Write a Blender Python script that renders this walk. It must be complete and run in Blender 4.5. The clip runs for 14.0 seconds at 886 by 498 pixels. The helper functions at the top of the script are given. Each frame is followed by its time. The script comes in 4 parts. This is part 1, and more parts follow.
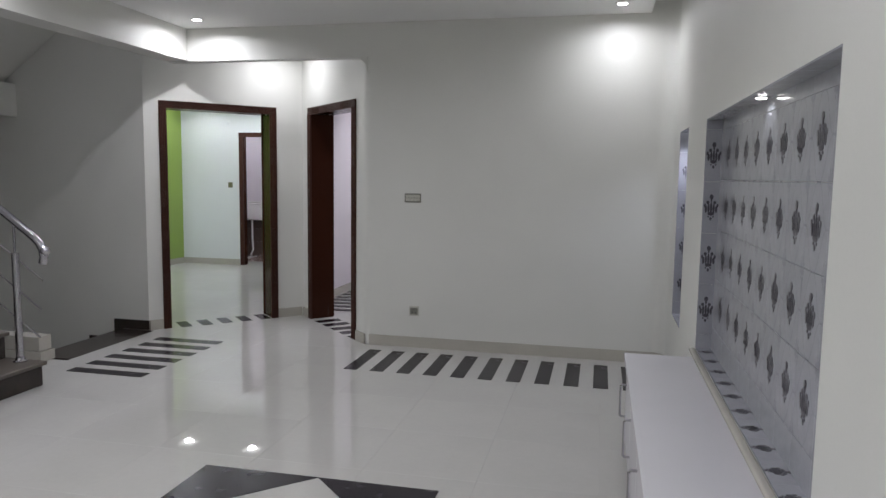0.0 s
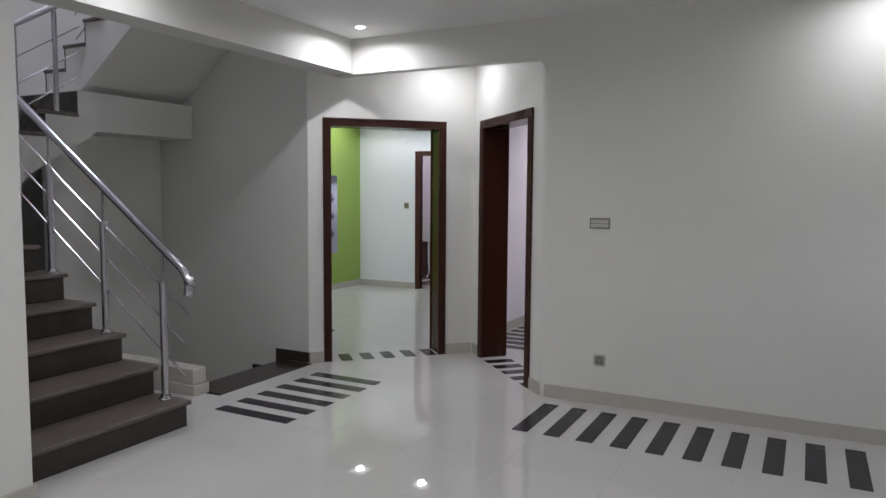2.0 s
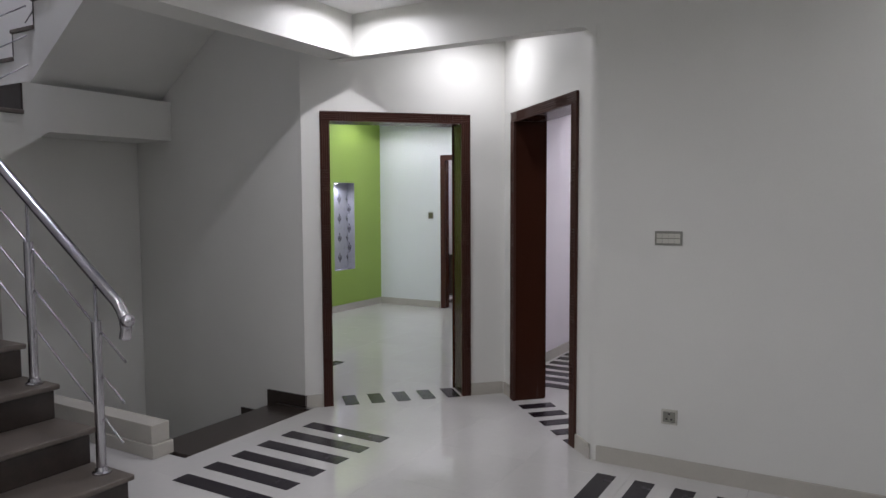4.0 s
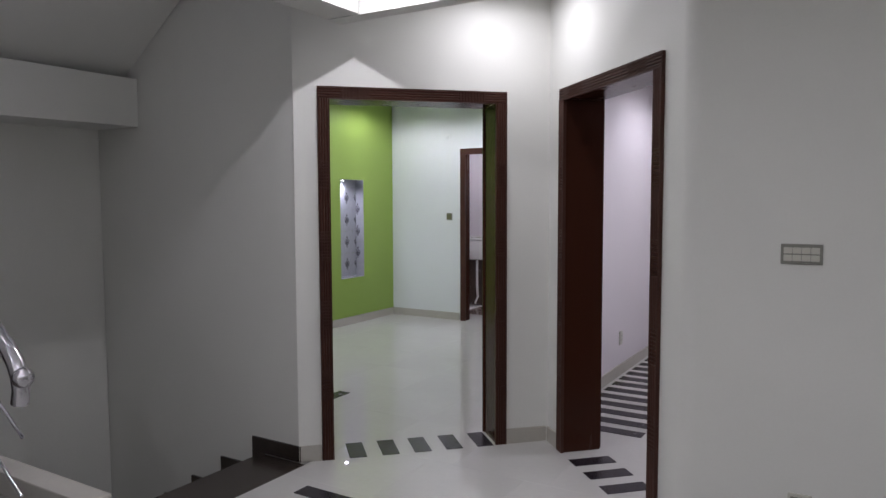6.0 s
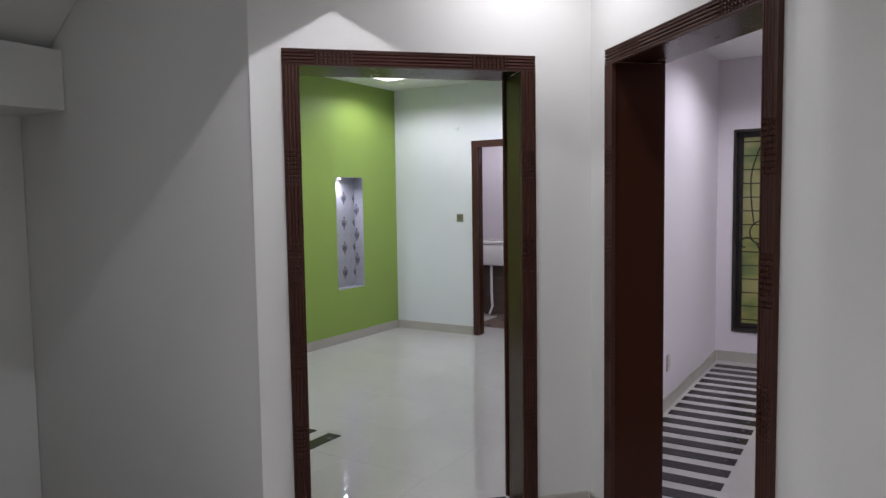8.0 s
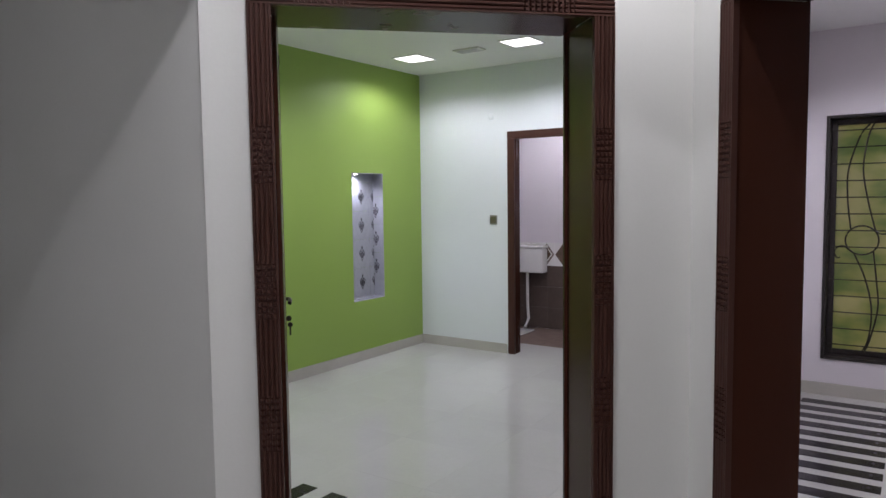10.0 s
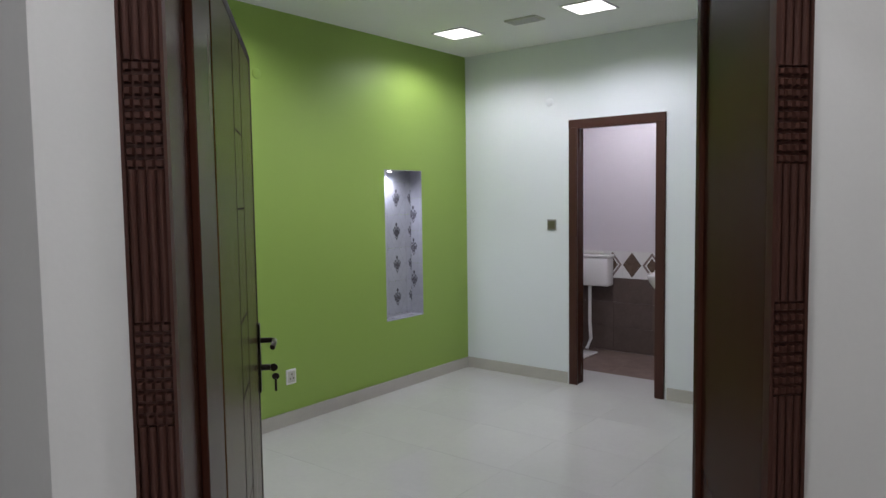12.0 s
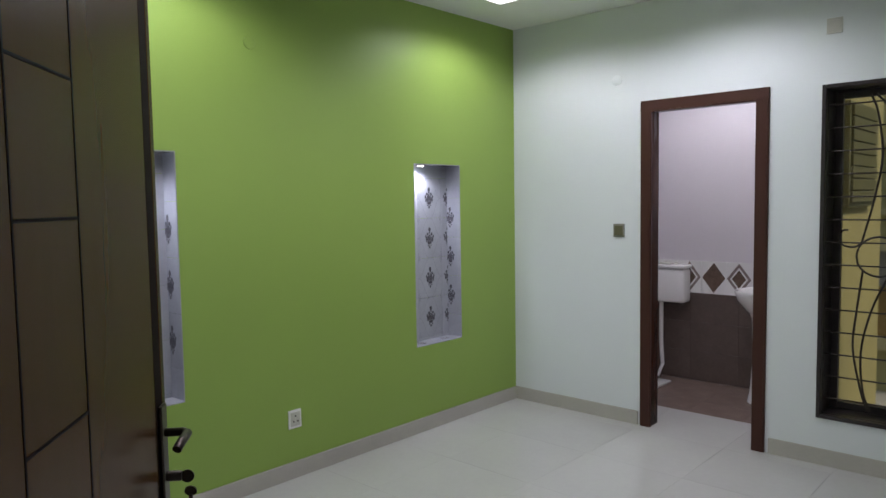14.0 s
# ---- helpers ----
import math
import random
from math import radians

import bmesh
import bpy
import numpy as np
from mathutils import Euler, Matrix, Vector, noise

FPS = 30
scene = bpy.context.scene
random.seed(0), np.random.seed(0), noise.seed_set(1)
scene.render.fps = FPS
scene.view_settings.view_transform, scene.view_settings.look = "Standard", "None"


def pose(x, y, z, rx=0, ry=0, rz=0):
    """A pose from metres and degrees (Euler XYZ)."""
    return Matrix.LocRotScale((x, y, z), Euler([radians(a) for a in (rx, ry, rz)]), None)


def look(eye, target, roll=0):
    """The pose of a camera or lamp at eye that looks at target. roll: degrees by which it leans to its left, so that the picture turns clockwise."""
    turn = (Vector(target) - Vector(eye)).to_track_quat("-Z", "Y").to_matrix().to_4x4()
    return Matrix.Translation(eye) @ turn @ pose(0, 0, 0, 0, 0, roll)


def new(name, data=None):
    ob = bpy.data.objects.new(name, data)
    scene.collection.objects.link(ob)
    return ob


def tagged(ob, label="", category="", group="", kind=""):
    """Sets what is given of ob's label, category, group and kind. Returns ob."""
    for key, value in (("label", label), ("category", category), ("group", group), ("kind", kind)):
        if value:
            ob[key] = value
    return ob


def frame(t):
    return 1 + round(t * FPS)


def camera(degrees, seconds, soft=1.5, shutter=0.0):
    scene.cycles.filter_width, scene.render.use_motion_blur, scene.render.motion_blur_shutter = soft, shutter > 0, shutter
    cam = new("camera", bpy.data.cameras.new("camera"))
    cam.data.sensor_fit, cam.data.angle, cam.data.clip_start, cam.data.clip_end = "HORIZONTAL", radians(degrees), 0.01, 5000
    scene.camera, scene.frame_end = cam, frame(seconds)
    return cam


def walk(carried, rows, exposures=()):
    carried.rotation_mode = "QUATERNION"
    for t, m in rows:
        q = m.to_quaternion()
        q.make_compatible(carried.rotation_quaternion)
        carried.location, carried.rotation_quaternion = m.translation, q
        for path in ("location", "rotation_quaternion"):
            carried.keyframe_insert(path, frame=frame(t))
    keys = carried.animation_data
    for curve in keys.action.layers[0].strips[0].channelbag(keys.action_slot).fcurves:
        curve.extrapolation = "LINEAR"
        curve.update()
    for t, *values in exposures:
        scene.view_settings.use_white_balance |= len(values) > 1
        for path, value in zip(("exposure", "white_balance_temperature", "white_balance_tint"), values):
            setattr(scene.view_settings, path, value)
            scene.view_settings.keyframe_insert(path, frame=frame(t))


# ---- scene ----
cam = camera(64.4, 14.0)
PATH = [
    (0, (0.421, -0.043, 1.521), (-0.011, 1.899, 1.315), 0.8),
    (0.5, (0.368, 0.14, 1.545), (-0.211, 2.046, 1.362), 0.6),
    (1, (0.345, 0.357, 1.553), (-0.394, 2.208, 1.377), 0.5),
    (1.5, (0.292, 0.616, 1.553), (-0.579, 2.409, 1.387), 0.5),
    (2, (0.166, 0.874, 1.546), (-0.755, 2.642, 1.385), 0.4),
    (2.5, (0.034, 1.115, 1.546), (-0.894, 2.88, 1.386), 0.2),
    (3, (-0.074, 1.389, 1.536), (-1.031, 3.14, 1.388), 0.0),
    (5.5, (-0.755, 2.642, 1.55), (-1.789, 4.348, 1.411), -0.3),
    (6, (-0.955, 2.839, 1.546), (-1.99, 4.545, 1.406), -0.2),
    (6.5, (-1.129, 3.034, 1.543), (-2.168, 4.737, 1.402), -0.2),
    (7, (-1.252, 3.275, 1.544), (-2.295, 4.975, 1.402), -0.5),
    (9.5, (-1.886, 4.339, 1.551), (-2.992, 5.999, 1.406), -0.8),
    (10, (-2.036, 4.545, 1.558), (-3.162, 6.191, 1.411), -0.7),
    (10.5, (-2.191, 4.737, 1.565), (-3.335, 6.371, 1.421), -0.8),
    (11, (-2.322, 4.95, 1.567), (-3.509, 6.553, 1.423), -0.8),
    (11.5, (-2.463, 5.175, 1.563), (-3.686, 6.751, 1.421), -1.0),
    (12, (-2.613, 5.403, 1.552), (-3.853, 6.966, 1.412), -0.8),
    (12.5, (-2.796, 5.591, 1.552), (-4.038, 7.152, 1.412), -0.8),
    (13, (-2.93, 5.795, 1.545), (-4.204, 7.33, 1.407), -1.1),
    (13.5, (-3.044, 6.038, 1.553), (-4.367, 7.531, 1.415), -1.0),
    (14, (-3.193, 6.228, 1.553), (-4.542, 7.697, 1.415), -0.9),
]
# the camera's exposure and tint drift a little on the way
DRIFT = [(0, 0.08, 6500, 10), (3, 0.02, 6500, 12), (6, 0.02, 6470, 14), (9.5, 0.13, 6440, 14), (11.5, 0.06, 6430, 13), (12.5, -0.04, 6480, 11.5), (14, -0.06, 6470, 11.5)]
walk(cam, [(t, look(eye, target, roll)) for t, eye, target, roll in PATH], DRIFT)

# ---- light and exposure ----
world = bpy.data.worlds.new("world")
scene.world = world
world.use_nodes = True
wn = world.node_tree.nodes
sky = wn.new("ShaderNodeTexSky")
sky.sky_type = "NISHITA"
sky.sun_disc = False
sky.sun_elevation = radians(52.8)
sky.sun_rotation = radians(99.5)
wn["Background"].inputs["Strength"].default_value = 0.15
world.node_tree.links.new(sky.outputs["Color"], wn["Background"].inputs["Color"])

sun = new("sun", bpy.data.lights.new("sun", "SUN"))
sun.data.energy, sun.data.angle, sun.data.color = 2.5, radians(12), (1.0, 0.95, 0.86)
sun.matrix_basis = look((0, 0, 20), (-9.0, 1.5, 8.0))

LAMP_COLOR = (0.985, 0.985, 1.05)
HALL_WATTS, ROOM_WATTS, NICHE_WATTS = 12.5, 10.0, 13.0
ROOM_COLOR, STAIR_COLOR = (0.985, 0.98, 1.09), (0.95, 0.95, 1.14)


def spot(name, x, y, z, watts, cone=150, blend=1.0, radius=0.04, color=LAMP_COLOR):
    data = bpy.data.lights.new(name, "SPOT")
    data.energy, data.color, data.spot_size, data.spot_blend, data.shadow_soft_size = watts, color, radians(cone), blend, radius
    ob = new(name, data)
    ob.location = (x, y, z)
    return ob


def area(name, x, y, z, size, watts, color=LAMP_COLOR, shape="SQUARE", spread=180):
    data = bpy.data.lights.new(name, "AREA")
    data.energy, data.color, data.shape, data.size, data.spread = watts, color, shape, size, radians(spread)
    ob = new(name, data)
    ob.location = (x, y, z)
    return ob


# ---- materials ----
def material(name, color, rough=0.5, metal=0.0, vary=0.06, scale=3.0, fine=60.0, bump=0.05, dist=0.002, spec=0.5, coat=0.0, stretch=(1, 1, 1), island=0.0, wear=0.2):
    m = bpy.data.materials.new(name)
    m.use_nodes = True
    nt = m.node_tree
    n, l = nt.nodes, nt.links
    b = n["Principled BSDF"]
    b.inputs["Roughness"].default_value = rough
    b.inputs["Metallic"].default_value = metal
    b.inputs["Specular IOR Level"].default_value = spec
    b.inputs["Coat Weight"].default_value = coat
    b.inputs["Coat Roughness"].default_value = 0.08
    tc, mp = n.new("ShaderNodeTexCoord"), n.new("ShaderNodeMapping")
    mp.inputs["Scale"].default_value = stretch
    l.new(tc.outputs["Object"], mp.inputs["Vector"])
    big, small = n.new("ShaderNodeTexNoise"), n.new("ShaderNodeTexNoise")
    big.inputs["Scale"].default_value, small.inputs["Scale"].default_value = scale, fine
    big.inputs["Detail"].default_value = 6
    for t in (big, small):
        l.new(mp.outputs["Vector"], t.inputs["Vector"])
    add = n.new("ShaderNodeMath")
    add.operation = "MULTIPLY_ADD"
    add.inputs[1].default_value = 0.4
    l.new(small.outputs["Fac"], add.inputs[0])
    l.new(big.outputs["Fac"], add.inputs[2])
    ramp = n.new("ShaderNodeMapRange")
    ramp.inputs["From Min"].default_value, ramp.inputs["From Max"].default_value = 0.35, 1.05
    ramp.inputs["To Min"].default_value, ramp.inputs["To Max"].default_value = 1 - vary, 1 + vary
    l.new(add.outputs[0], ramp.inputs["Value"])
    fac = ramp.outputs["Result"]
    if island:
        info, r2, mul = n.new("ShaderNodeObjectInfo"), n.new("ShaderNodeMapRange"), n.new("ShaderNodeMath")
        r2.inputs["To Min"].default_value, r2.inputs["To Max"].default_value = 1 - island, 1 + island
        mul.operation = "MULTIPLY"
        l.new(info.outputs["Random"], r2.inputs["Value"])
        l.new(r2.outputs["Result"], mul.inputs[0])
        l.new(fac, mul.inputs[1])
        fac = mul.outputs[0]
    vm = n.new("ShaderNodeVectorMath")
    vm.operation = "SCALE"
    vm.inputs[0].default_value = color
    l.new(fac, vm.inputs["Scale"])
    l.new(vm.outputs["Vector"], b.inputs["Base Color"])
    rr = n.new("ShaderNodeMapRange")
    rr.inputs["To Min"].default_value, rr.inputs["To Max"].default_value = max(0.004, rough * (1 - wear)), min(1, rough * (1 + wear))
    l.new(big.outputs["Fac"], rr.inputs["Value"])
    l.new(rr.outputs["Result"], b.inputs["Roughness"])
    if bump:
        bp = n.new("ShaderNodeBump")
        bp.inputs["Strength"].default_value, bp.inputs["Distance"].default_value = bump, dist
        l.new(small.outputs["Fac"], bp.inputs["Height"])
        l.new(bp.outputs["Normal"], b.inputs["Normal"])
    return m


def emitter(name, color, strength):
    m = bpy.data.materials.new(name)
    m.use_nodes = True
    b = m.node_tree.nodes["Principled BSDF"]
    b.inputs["Base Color"].default_value = (0.8, 0.8, 0.8, 1)
    b.inputs["Emission Color"].default_value = (*color, 1)
    b.inputs["Emission Strength"].default_value = strength
    return m


def view_glass(name):
    """Translucent glass; ochre and green patches stand in for the blurred outside view."""
    m = bpy.data.materials.new(name)
    m.use_nodes = True
    n, l = m.node_tree.nodes, m.node_tree.links
    tc, mp = n.new("ShaderNodeTexCoord"), n.new("ShaderNodeMapping")
    mp.inputs["Scale"].default_value = (1.8, 1, 3.2)
    noi, ramp = n.new("ShaderNodeTexNoise"), n.new("ShaderNodeValToRGB")
    noi.inputs["Scale"].default_value, noi.inputs["Detail"].default_value = 1.4, 3
    e = ramp.color_ramp.elements
    e[0].position, e[0].color = 0.38, (0.50, 0.58, 0.28, 1)
    e[1].position, e[1].color = 0.60, (0.93, 0.86, 0.54, 1)
    mid = e.new(0.49)
    mid.color = (0.76, 0.75, 0.38, 1)
    l.new(tc.outputs["Object"], mp.inputs["Vector"])
    l.new(mp.outputs["Vector"], noi.inputs["Vector"])
    l.new(noi.outputs["Fac"], ramp.inputs["Fac"])
    tr, gl, mix = n.new("ShaderNodeBsdfTranslucent"), n.new("ShaderNodeBsdfGlossy"), n.new("ShaderNodeMixShader")
    gl.inputs["Roughness"].default_value = 0.12
    mix.inputs["Fac"].default_value = 0.06
    l.new(ramp.outputs["Color"], tr.inputs["Color"])
    l.new(tr.outputs[0], mix.inputs[1])
    l.new(gl.outputs[0], mix.inputs[2])
    l.new(mix.outputs[0], n["Material Output"].inputs["Surface"])
    return m


PAINT = material("wall_paint", (0.70, 0.70, 0.665), 0.5, vary=0.035, scale=1.8, fine=90, bump=0.09, spec=0.35)
PAINT_ROOM = material("mint_white_paint", (0.71, 0.745, 0.745), 0.5, vary=0.025, scale=1.5, fine=140, bump=0.05, spec=0.35)
PAINT_ROSE = material("rose_white_paint", (0.71, 0.67, 0.695), 0.5, vary=0.025, scale=1.5, fine=140, bump=0.05, spec=0.35)
GREEN = material("green_paint", (0.272, 0.40, 0.084), 0.45, vary=0.04, scale=1.3, fine=140, bump=0.06, spec=0.4)
CEIL = material("ceiling_paint", (0.81, 0.81, 0.80), 0.7, vary=0.02, scale=1.2, fine=120, bump=0.03)
TILE = material("cream_tile", (0.475, 0.468, 0.446), 0.014, vary=0.05, scale=2.2, fine=30, bump=0.0, spec=0.36, island=0.015)
GROUT = material("grout", (0.455, 0.447, 0.42), 0.7, vary=0.08, scale=8, fine=120, bump=0.1)
DARK_TILE = material("dark_tile", (0.020, 0.017, 0.022), 0.26, vary=0.3, scale=10, fine=120, bump=0.0, spec=0.2, island=0.1)
SKIRT = material("skirting_tile", (0.46, 0.44, 0.39), 0.25, vary=0.06, scale=5, fine=60, bump=0.03)
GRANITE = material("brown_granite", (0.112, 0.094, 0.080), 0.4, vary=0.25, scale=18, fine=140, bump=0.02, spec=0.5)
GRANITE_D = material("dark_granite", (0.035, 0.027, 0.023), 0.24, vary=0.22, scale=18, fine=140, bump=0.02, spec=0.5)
WOOD = material("walnut_varnish", (0.047, 0.016, 0.0095), 0.27, vary=0.05, scale=3, fine=24, bump=0.0, stretch=(3, 3, 0.3), spec=0.16, coat=0.02, wear=0.05)
WOOD_CARVED = material("carved_walnut", (0.060, 0.0245, 0.0175), 0.46, vary=0.05, scale=3, fine=24, bump=0.0, stretch=(3, 3, 0.3), spec=0.22)
VENEER = material("veneer", (0.070, 0.032, 0.0105), 0.27, vary=0.05, scale=4, fine=40, bump=0.0, stretch=(8, 8, 0.5), spec=0.12, wear=0.03)
WOOD_DARK = material("groove_wood", (0.010, 0.005, 0.004), 0.7, vary=0.2, scale=6, fine=50, bump=0.05, spec=0.08)
STEEL = material("brushed_steel", (0.52, 0.51, 0.54), 0.2, 1.0, vary=0.05, scale=10, fine=200, bump=0.01)
BRONZE = material("dark_bronze", (0.05, 0.042, 0.036), 0.32, 0.9, vary=0.2, scale=20, fine=150, bump=0.02)
IRON = material("painted_iron", (0.026, 0.019, 0.015), 0.45, 0.2, vary=0.2, scale=10, fine=150, bump=0.05)
FRAME_DARK = material("dark_window_wood", (0.020, 0.015, 0.014), 0.35, vary=0.25, scale=8, fine=70, bump=0.06, stretch=(3, 3, 0.8))
WHITE = material("white_laminate", (0.66, 0.65, 0.68), 0.25, vary=0.02, scale=3, fine=100, bump=0.01)
CERAMIC = material("white_ceramic", (0.80, 0.79, 0.77), 0.12, vary=0.02, scale=4, fine=80, bump=0.0, coat=0.3)
PLASTIC = material("grey_plastic", (0.52, 0.51, 0.45), 0.35, vary=0.05, scale=10, fine=150, bump=0.02)
PLASTIC_D = material("smoke_plastic", (0.22, 0.22, 0.19), 0.3, vary=0.1, scale=10, fine=150, bump=0.02)
MARBLE = material("pale_patterned_tile", (0.35, 0.355, 0.39), 0.16, vary=0.10, scale=9, fine=45, bump=0.0, island=0.03)
MOTIF = material("ink_motif", (0.055, 0.052, 0.065), 0.4, vary=0.3, scale=30, fine=160, bump=0.0)
MOTIF_L = material("pale_motif", (0.30, 0.30, 0.34), 0.2, vary=0.15, scale=30, fine=160, bump=0.0)
BATH_TILE = material("brown_bath_tile", (0.125, 0.094, 0.080), 0.22, vary=0.18, scale=7, fine=60, bump=0.02, island=0.08)
BATH_FLOOR = material("bath_floor_tile", (0.205, 0.15, 0.128), 0.25, vary=0.15, scale=7, fine=60, bump=0.02, island=0.05)
DIAMOND = material("diamond_brown", (0.14, 0.095, 0.07), 0.2, vary=0.4, scale=22, fine=120, bump=0.0)
DIAMOND_G = material("diamond_grey", (0.26, 0.21, 0.19), 0.2, vary=0.3, scale=22, fine=120, bump=0.0)
YELLOW = material("yellow_plaster", (0.32, 0.285, 0.13), 0.8, vary=0.12, scale=2.5, fine=60, bump=0.2)
ORANGE = material("orange_plaster", (0.25, 0.16, 0.05), 0.8, vary=0.12, scale=2.5, fine=60, bump=0.2)
CREAM = material("cream_plaster", (0.36, 0.33, 0.19), 0.75, vary=0.08, scale=3, fine=60, bump=0.15)
CONCRETE = material("grey_concrete", (0.25, 0.24, 0.22), 0.85, vary=0.15, scale=4, fine=70, bump=0.2)
VENT_GREEN = material("green_metal", (0.115, 0.112, 0.055), 0.5, vary=0.15, scale=6, fine=80, bump=0.03)
LIT = emitter("lit_lens", (1.0, 0.99, 0.97), 14.0)
LIT_PANEL = emitter("lit_panel", (1.0, 0.99, 0.97), 2.4)
GLASS = view_glass("outside_view_glass")
TINTED = material("tinted_glass", (0.90, 0.87, 0.72), 0.07, vary=0.03, scale=2, fine=20, bump=0.0)
TINTED.node_tree.nodes["Principled BSDF"].inputs["Transmission Weight"].default_value = 1.0
TINTED.node_tree.nodes["Principled BSDF"].inputs["IOR"].default_value = 1.2

# ---- building helpers ----
S2 = math.sqrt(2)
D1 = Matrix.Translation((-4.835, 4.835, 0)) @ Matrix.Rotation(radians(45), 4, "Z")
D2 = Matrix.Translation((2.15, 2.15, 0)) @ Matrix.Rotation(radians(-45), 4, "Z")


def box(bm, x0, x1, y0, y1, z0, z1, m=None):
    vs = [bm.verts.new((x, y, z)) for x in (x0, x1) for y in (y0, y1) for z in (z0, z1)]
    for f in ((0, 1, 3, 2), (4, 6, 7, 5), (0, 4, 5, 1), (2, 3, 7, 6), (0, 2, 6, 4), (1, 5, 7, 3)):
        bm.faces.new([vs[i] for i in f])
    if m:
        bmesh.ops.transform(bm, matrix=m, verts=vs)
    return vs


def soft_box(x0, x1, y0, y1, z0, z1, r=0.004, seg=2):
    bm = bmesh.new()
    box(bm, x0, x1, y0, y1, z0, z1)
    bmesh.ops.bevel(bm, geom=bm.edges[:], offset=r, segments=seg, affect="EDGES", profile=0.5)
    return bm


def prism(bm, pts, z0, z1, m=None):
    """An upright block over a flat outline."""
    lo, hi = [bm.verts.new((x, y, z0)) for x, y in pts], [bm.verts.new((x, y, z1)) for x, y in pts]
    k = len(pts)
    bm.faces.new(lo[::-1])
    bm.faces.new(hi)
    for i in range(k):
        bm.faces.new((lo[i], lo[(i + 1) % k], hi[(i + 1) % k], hi[i]))
    if m:
        bmesh.ops.transform(bm, matrix=m, verts=lo + hi)


def tube(bm, pts, r, sides=10):
    """A round bar through points."""
    rings = []
    pts = [Vector(p) for p in pts]
    for i, p in enumerate(pts):
        d = (pts[min(i + 1, len(pts) - 1)] - pts[max(i - 1, 0)]).normalized()
        u = d.cross(Vector((0, 0, 1)) if abs(d.z) < 0.9 else Vector((1, 0, 0))).normalized()
        v = d.cross(u)
        rings.append([bm.verts.new(p + r * (math.cos(a) * u + math.sin(a) * v)) for a in (2 * math.pi * k / sides for k in range(sides))])
    for a, b in zip(rings, rings[1:]):
        for k in range(sides):
            bm.faces.new((a[k], a[(k + 1) % sides], b[(k + 1) % sides], b[k]))
    bm.faces.new(rings[0])
    bm.faces.new(rings[-1][::-1])


def lathe(bm, profile, sides=24, m=None, sx=1.0, sy=1.0):
    """A turned shape from (radius, height) pairs."""
    rings = [[bm.verts.new((sx * r * math.cos(a), sy * r * math.sin(a), z)) for a in (2 * math.pi * k / sides for k in range(sides))] for r, z in profile]
    for a, b in zip(rings, rings[1:]):
        for k in range(sides):
            bm.faces.new((a[k], a[(k + 1) % sides], b[(k + 1) % sides], b[k]))
    bm.faces.new(rings[0][::-1])
    bm.faces.new(rings[-1])
    if m:
        bmesh.ops.transform(bm, matrix=m, verts=[v for ring in rings for v in ring])


def mesh_of(name, bm, mat, smooth=False):
    bmesh.ops.recalc_face_normals(bm, faces=bm.faces[:])
    me = bpy.data.meshes.new(name)
    bm.to_mesh(me)
    bm.free()
    me.materials.append(mat)
    if smooth:
        me.shade_smooth()
        me.set_sharp_from_angle(angle=radians(35))
    return me


def part(name, bm, mat, parent=None, label="", smooth=False):
    ob = new(name, mesh_of(name, bm, mat, smooth))
    ob.parent = parent
    return tagged(ob, label)


def piece(name, me, parent, m):
    ob = new(name, me)
    ob.parent = parent
    ob.matrix_basis = m
    return ob


def structure(name, bm, mat, label="", smooth=False, m=None):
    ob = tagged(new(name, mesh_of(name, bm, mat, smooth)), label, kind="structure")
    if m:
        ob.matrix_basis = m
    return ob


def thing(name, label, category, m=None, group=""):
    ob = tagged(new(name), label, category, group)
    ob.empty_display_size = 0.05
    if m:
        ob.matrix_basis = m
    return ob


def block(name, mat, label, *boxes):
    bm = bmesh.new()
    for b in boxes:
        box(bm, *b)
    return structure(name, bm, mat, label)


def holed(name, mat, label, axis, t0, t1, a0, a1, z0, z1, holes, m=None):
    """A wall with openings. axis: the way its thickness runs; holes: (a0, a1, z0, z1) along it."""
    bm = bmesh.new()
    cuts = sorted({a0, a1, *[v for h in holes for v in h[:2]]})
    for p, q in zip(cuts, cuts[1:]):
        mid = (p + q) / 2
        spans = [(z0, z1)]
        for h in holes:
            if h[0] < mid < h[1]:
                spans = [s for a, b in spans for s in ((a, min(b, h[2])), (max(a, h[3]), b)) if s[1] - s[0] > 1e-6]
        for a, b in spans:
            box(bm, *((t0, t1, p, q) if axis == "x" else (p, q, t0, t1)), a, b)
    bmesh.ops.remove_doubles(bm, verts=bm.verts[:], dist=1e-5)
    return structure(name, bm, mat, label, m=m)


# ---- structure: hall ----
HZ = 2.832
TOP = 2.98
block("wall_hall_back", PAINT, "plain off-white painted hall wall", (-1.56, 1.21, 5.91, 6.14, -0.1, TOP))
bm = bmesh.new()
arc = [(-1.56 + 0.1207 * math.cos(a), 6.0307 + 0.1207 * math.sin(a)) for a in [radians(-90 - 45 * k / 12) for k in range(13)]]
prism(bm, arc + [(-1.56, 6.1)], -0.1, TOP)
structure("wall_corner_bead", bm, PAINT, "rounded off-white wall corner")
bm = bmesh.new()
prism(bm, [(0.9795, 5.9095), (0.9795, 5.78)] + [(0.8495 + 0.13 * math.cos(a), 5.7795 + 0.13 * math.sin(a)) for a in [radians(9 * k) for k in range(1, 10)]] + [(0.8495, 5.9095)], 0.096, TOP)
structure("wall_corner_cove", bm, PAINT, "rounded off-white inner wall corner")
N1 = (1.87, 4.13, 0.56, 1.855)
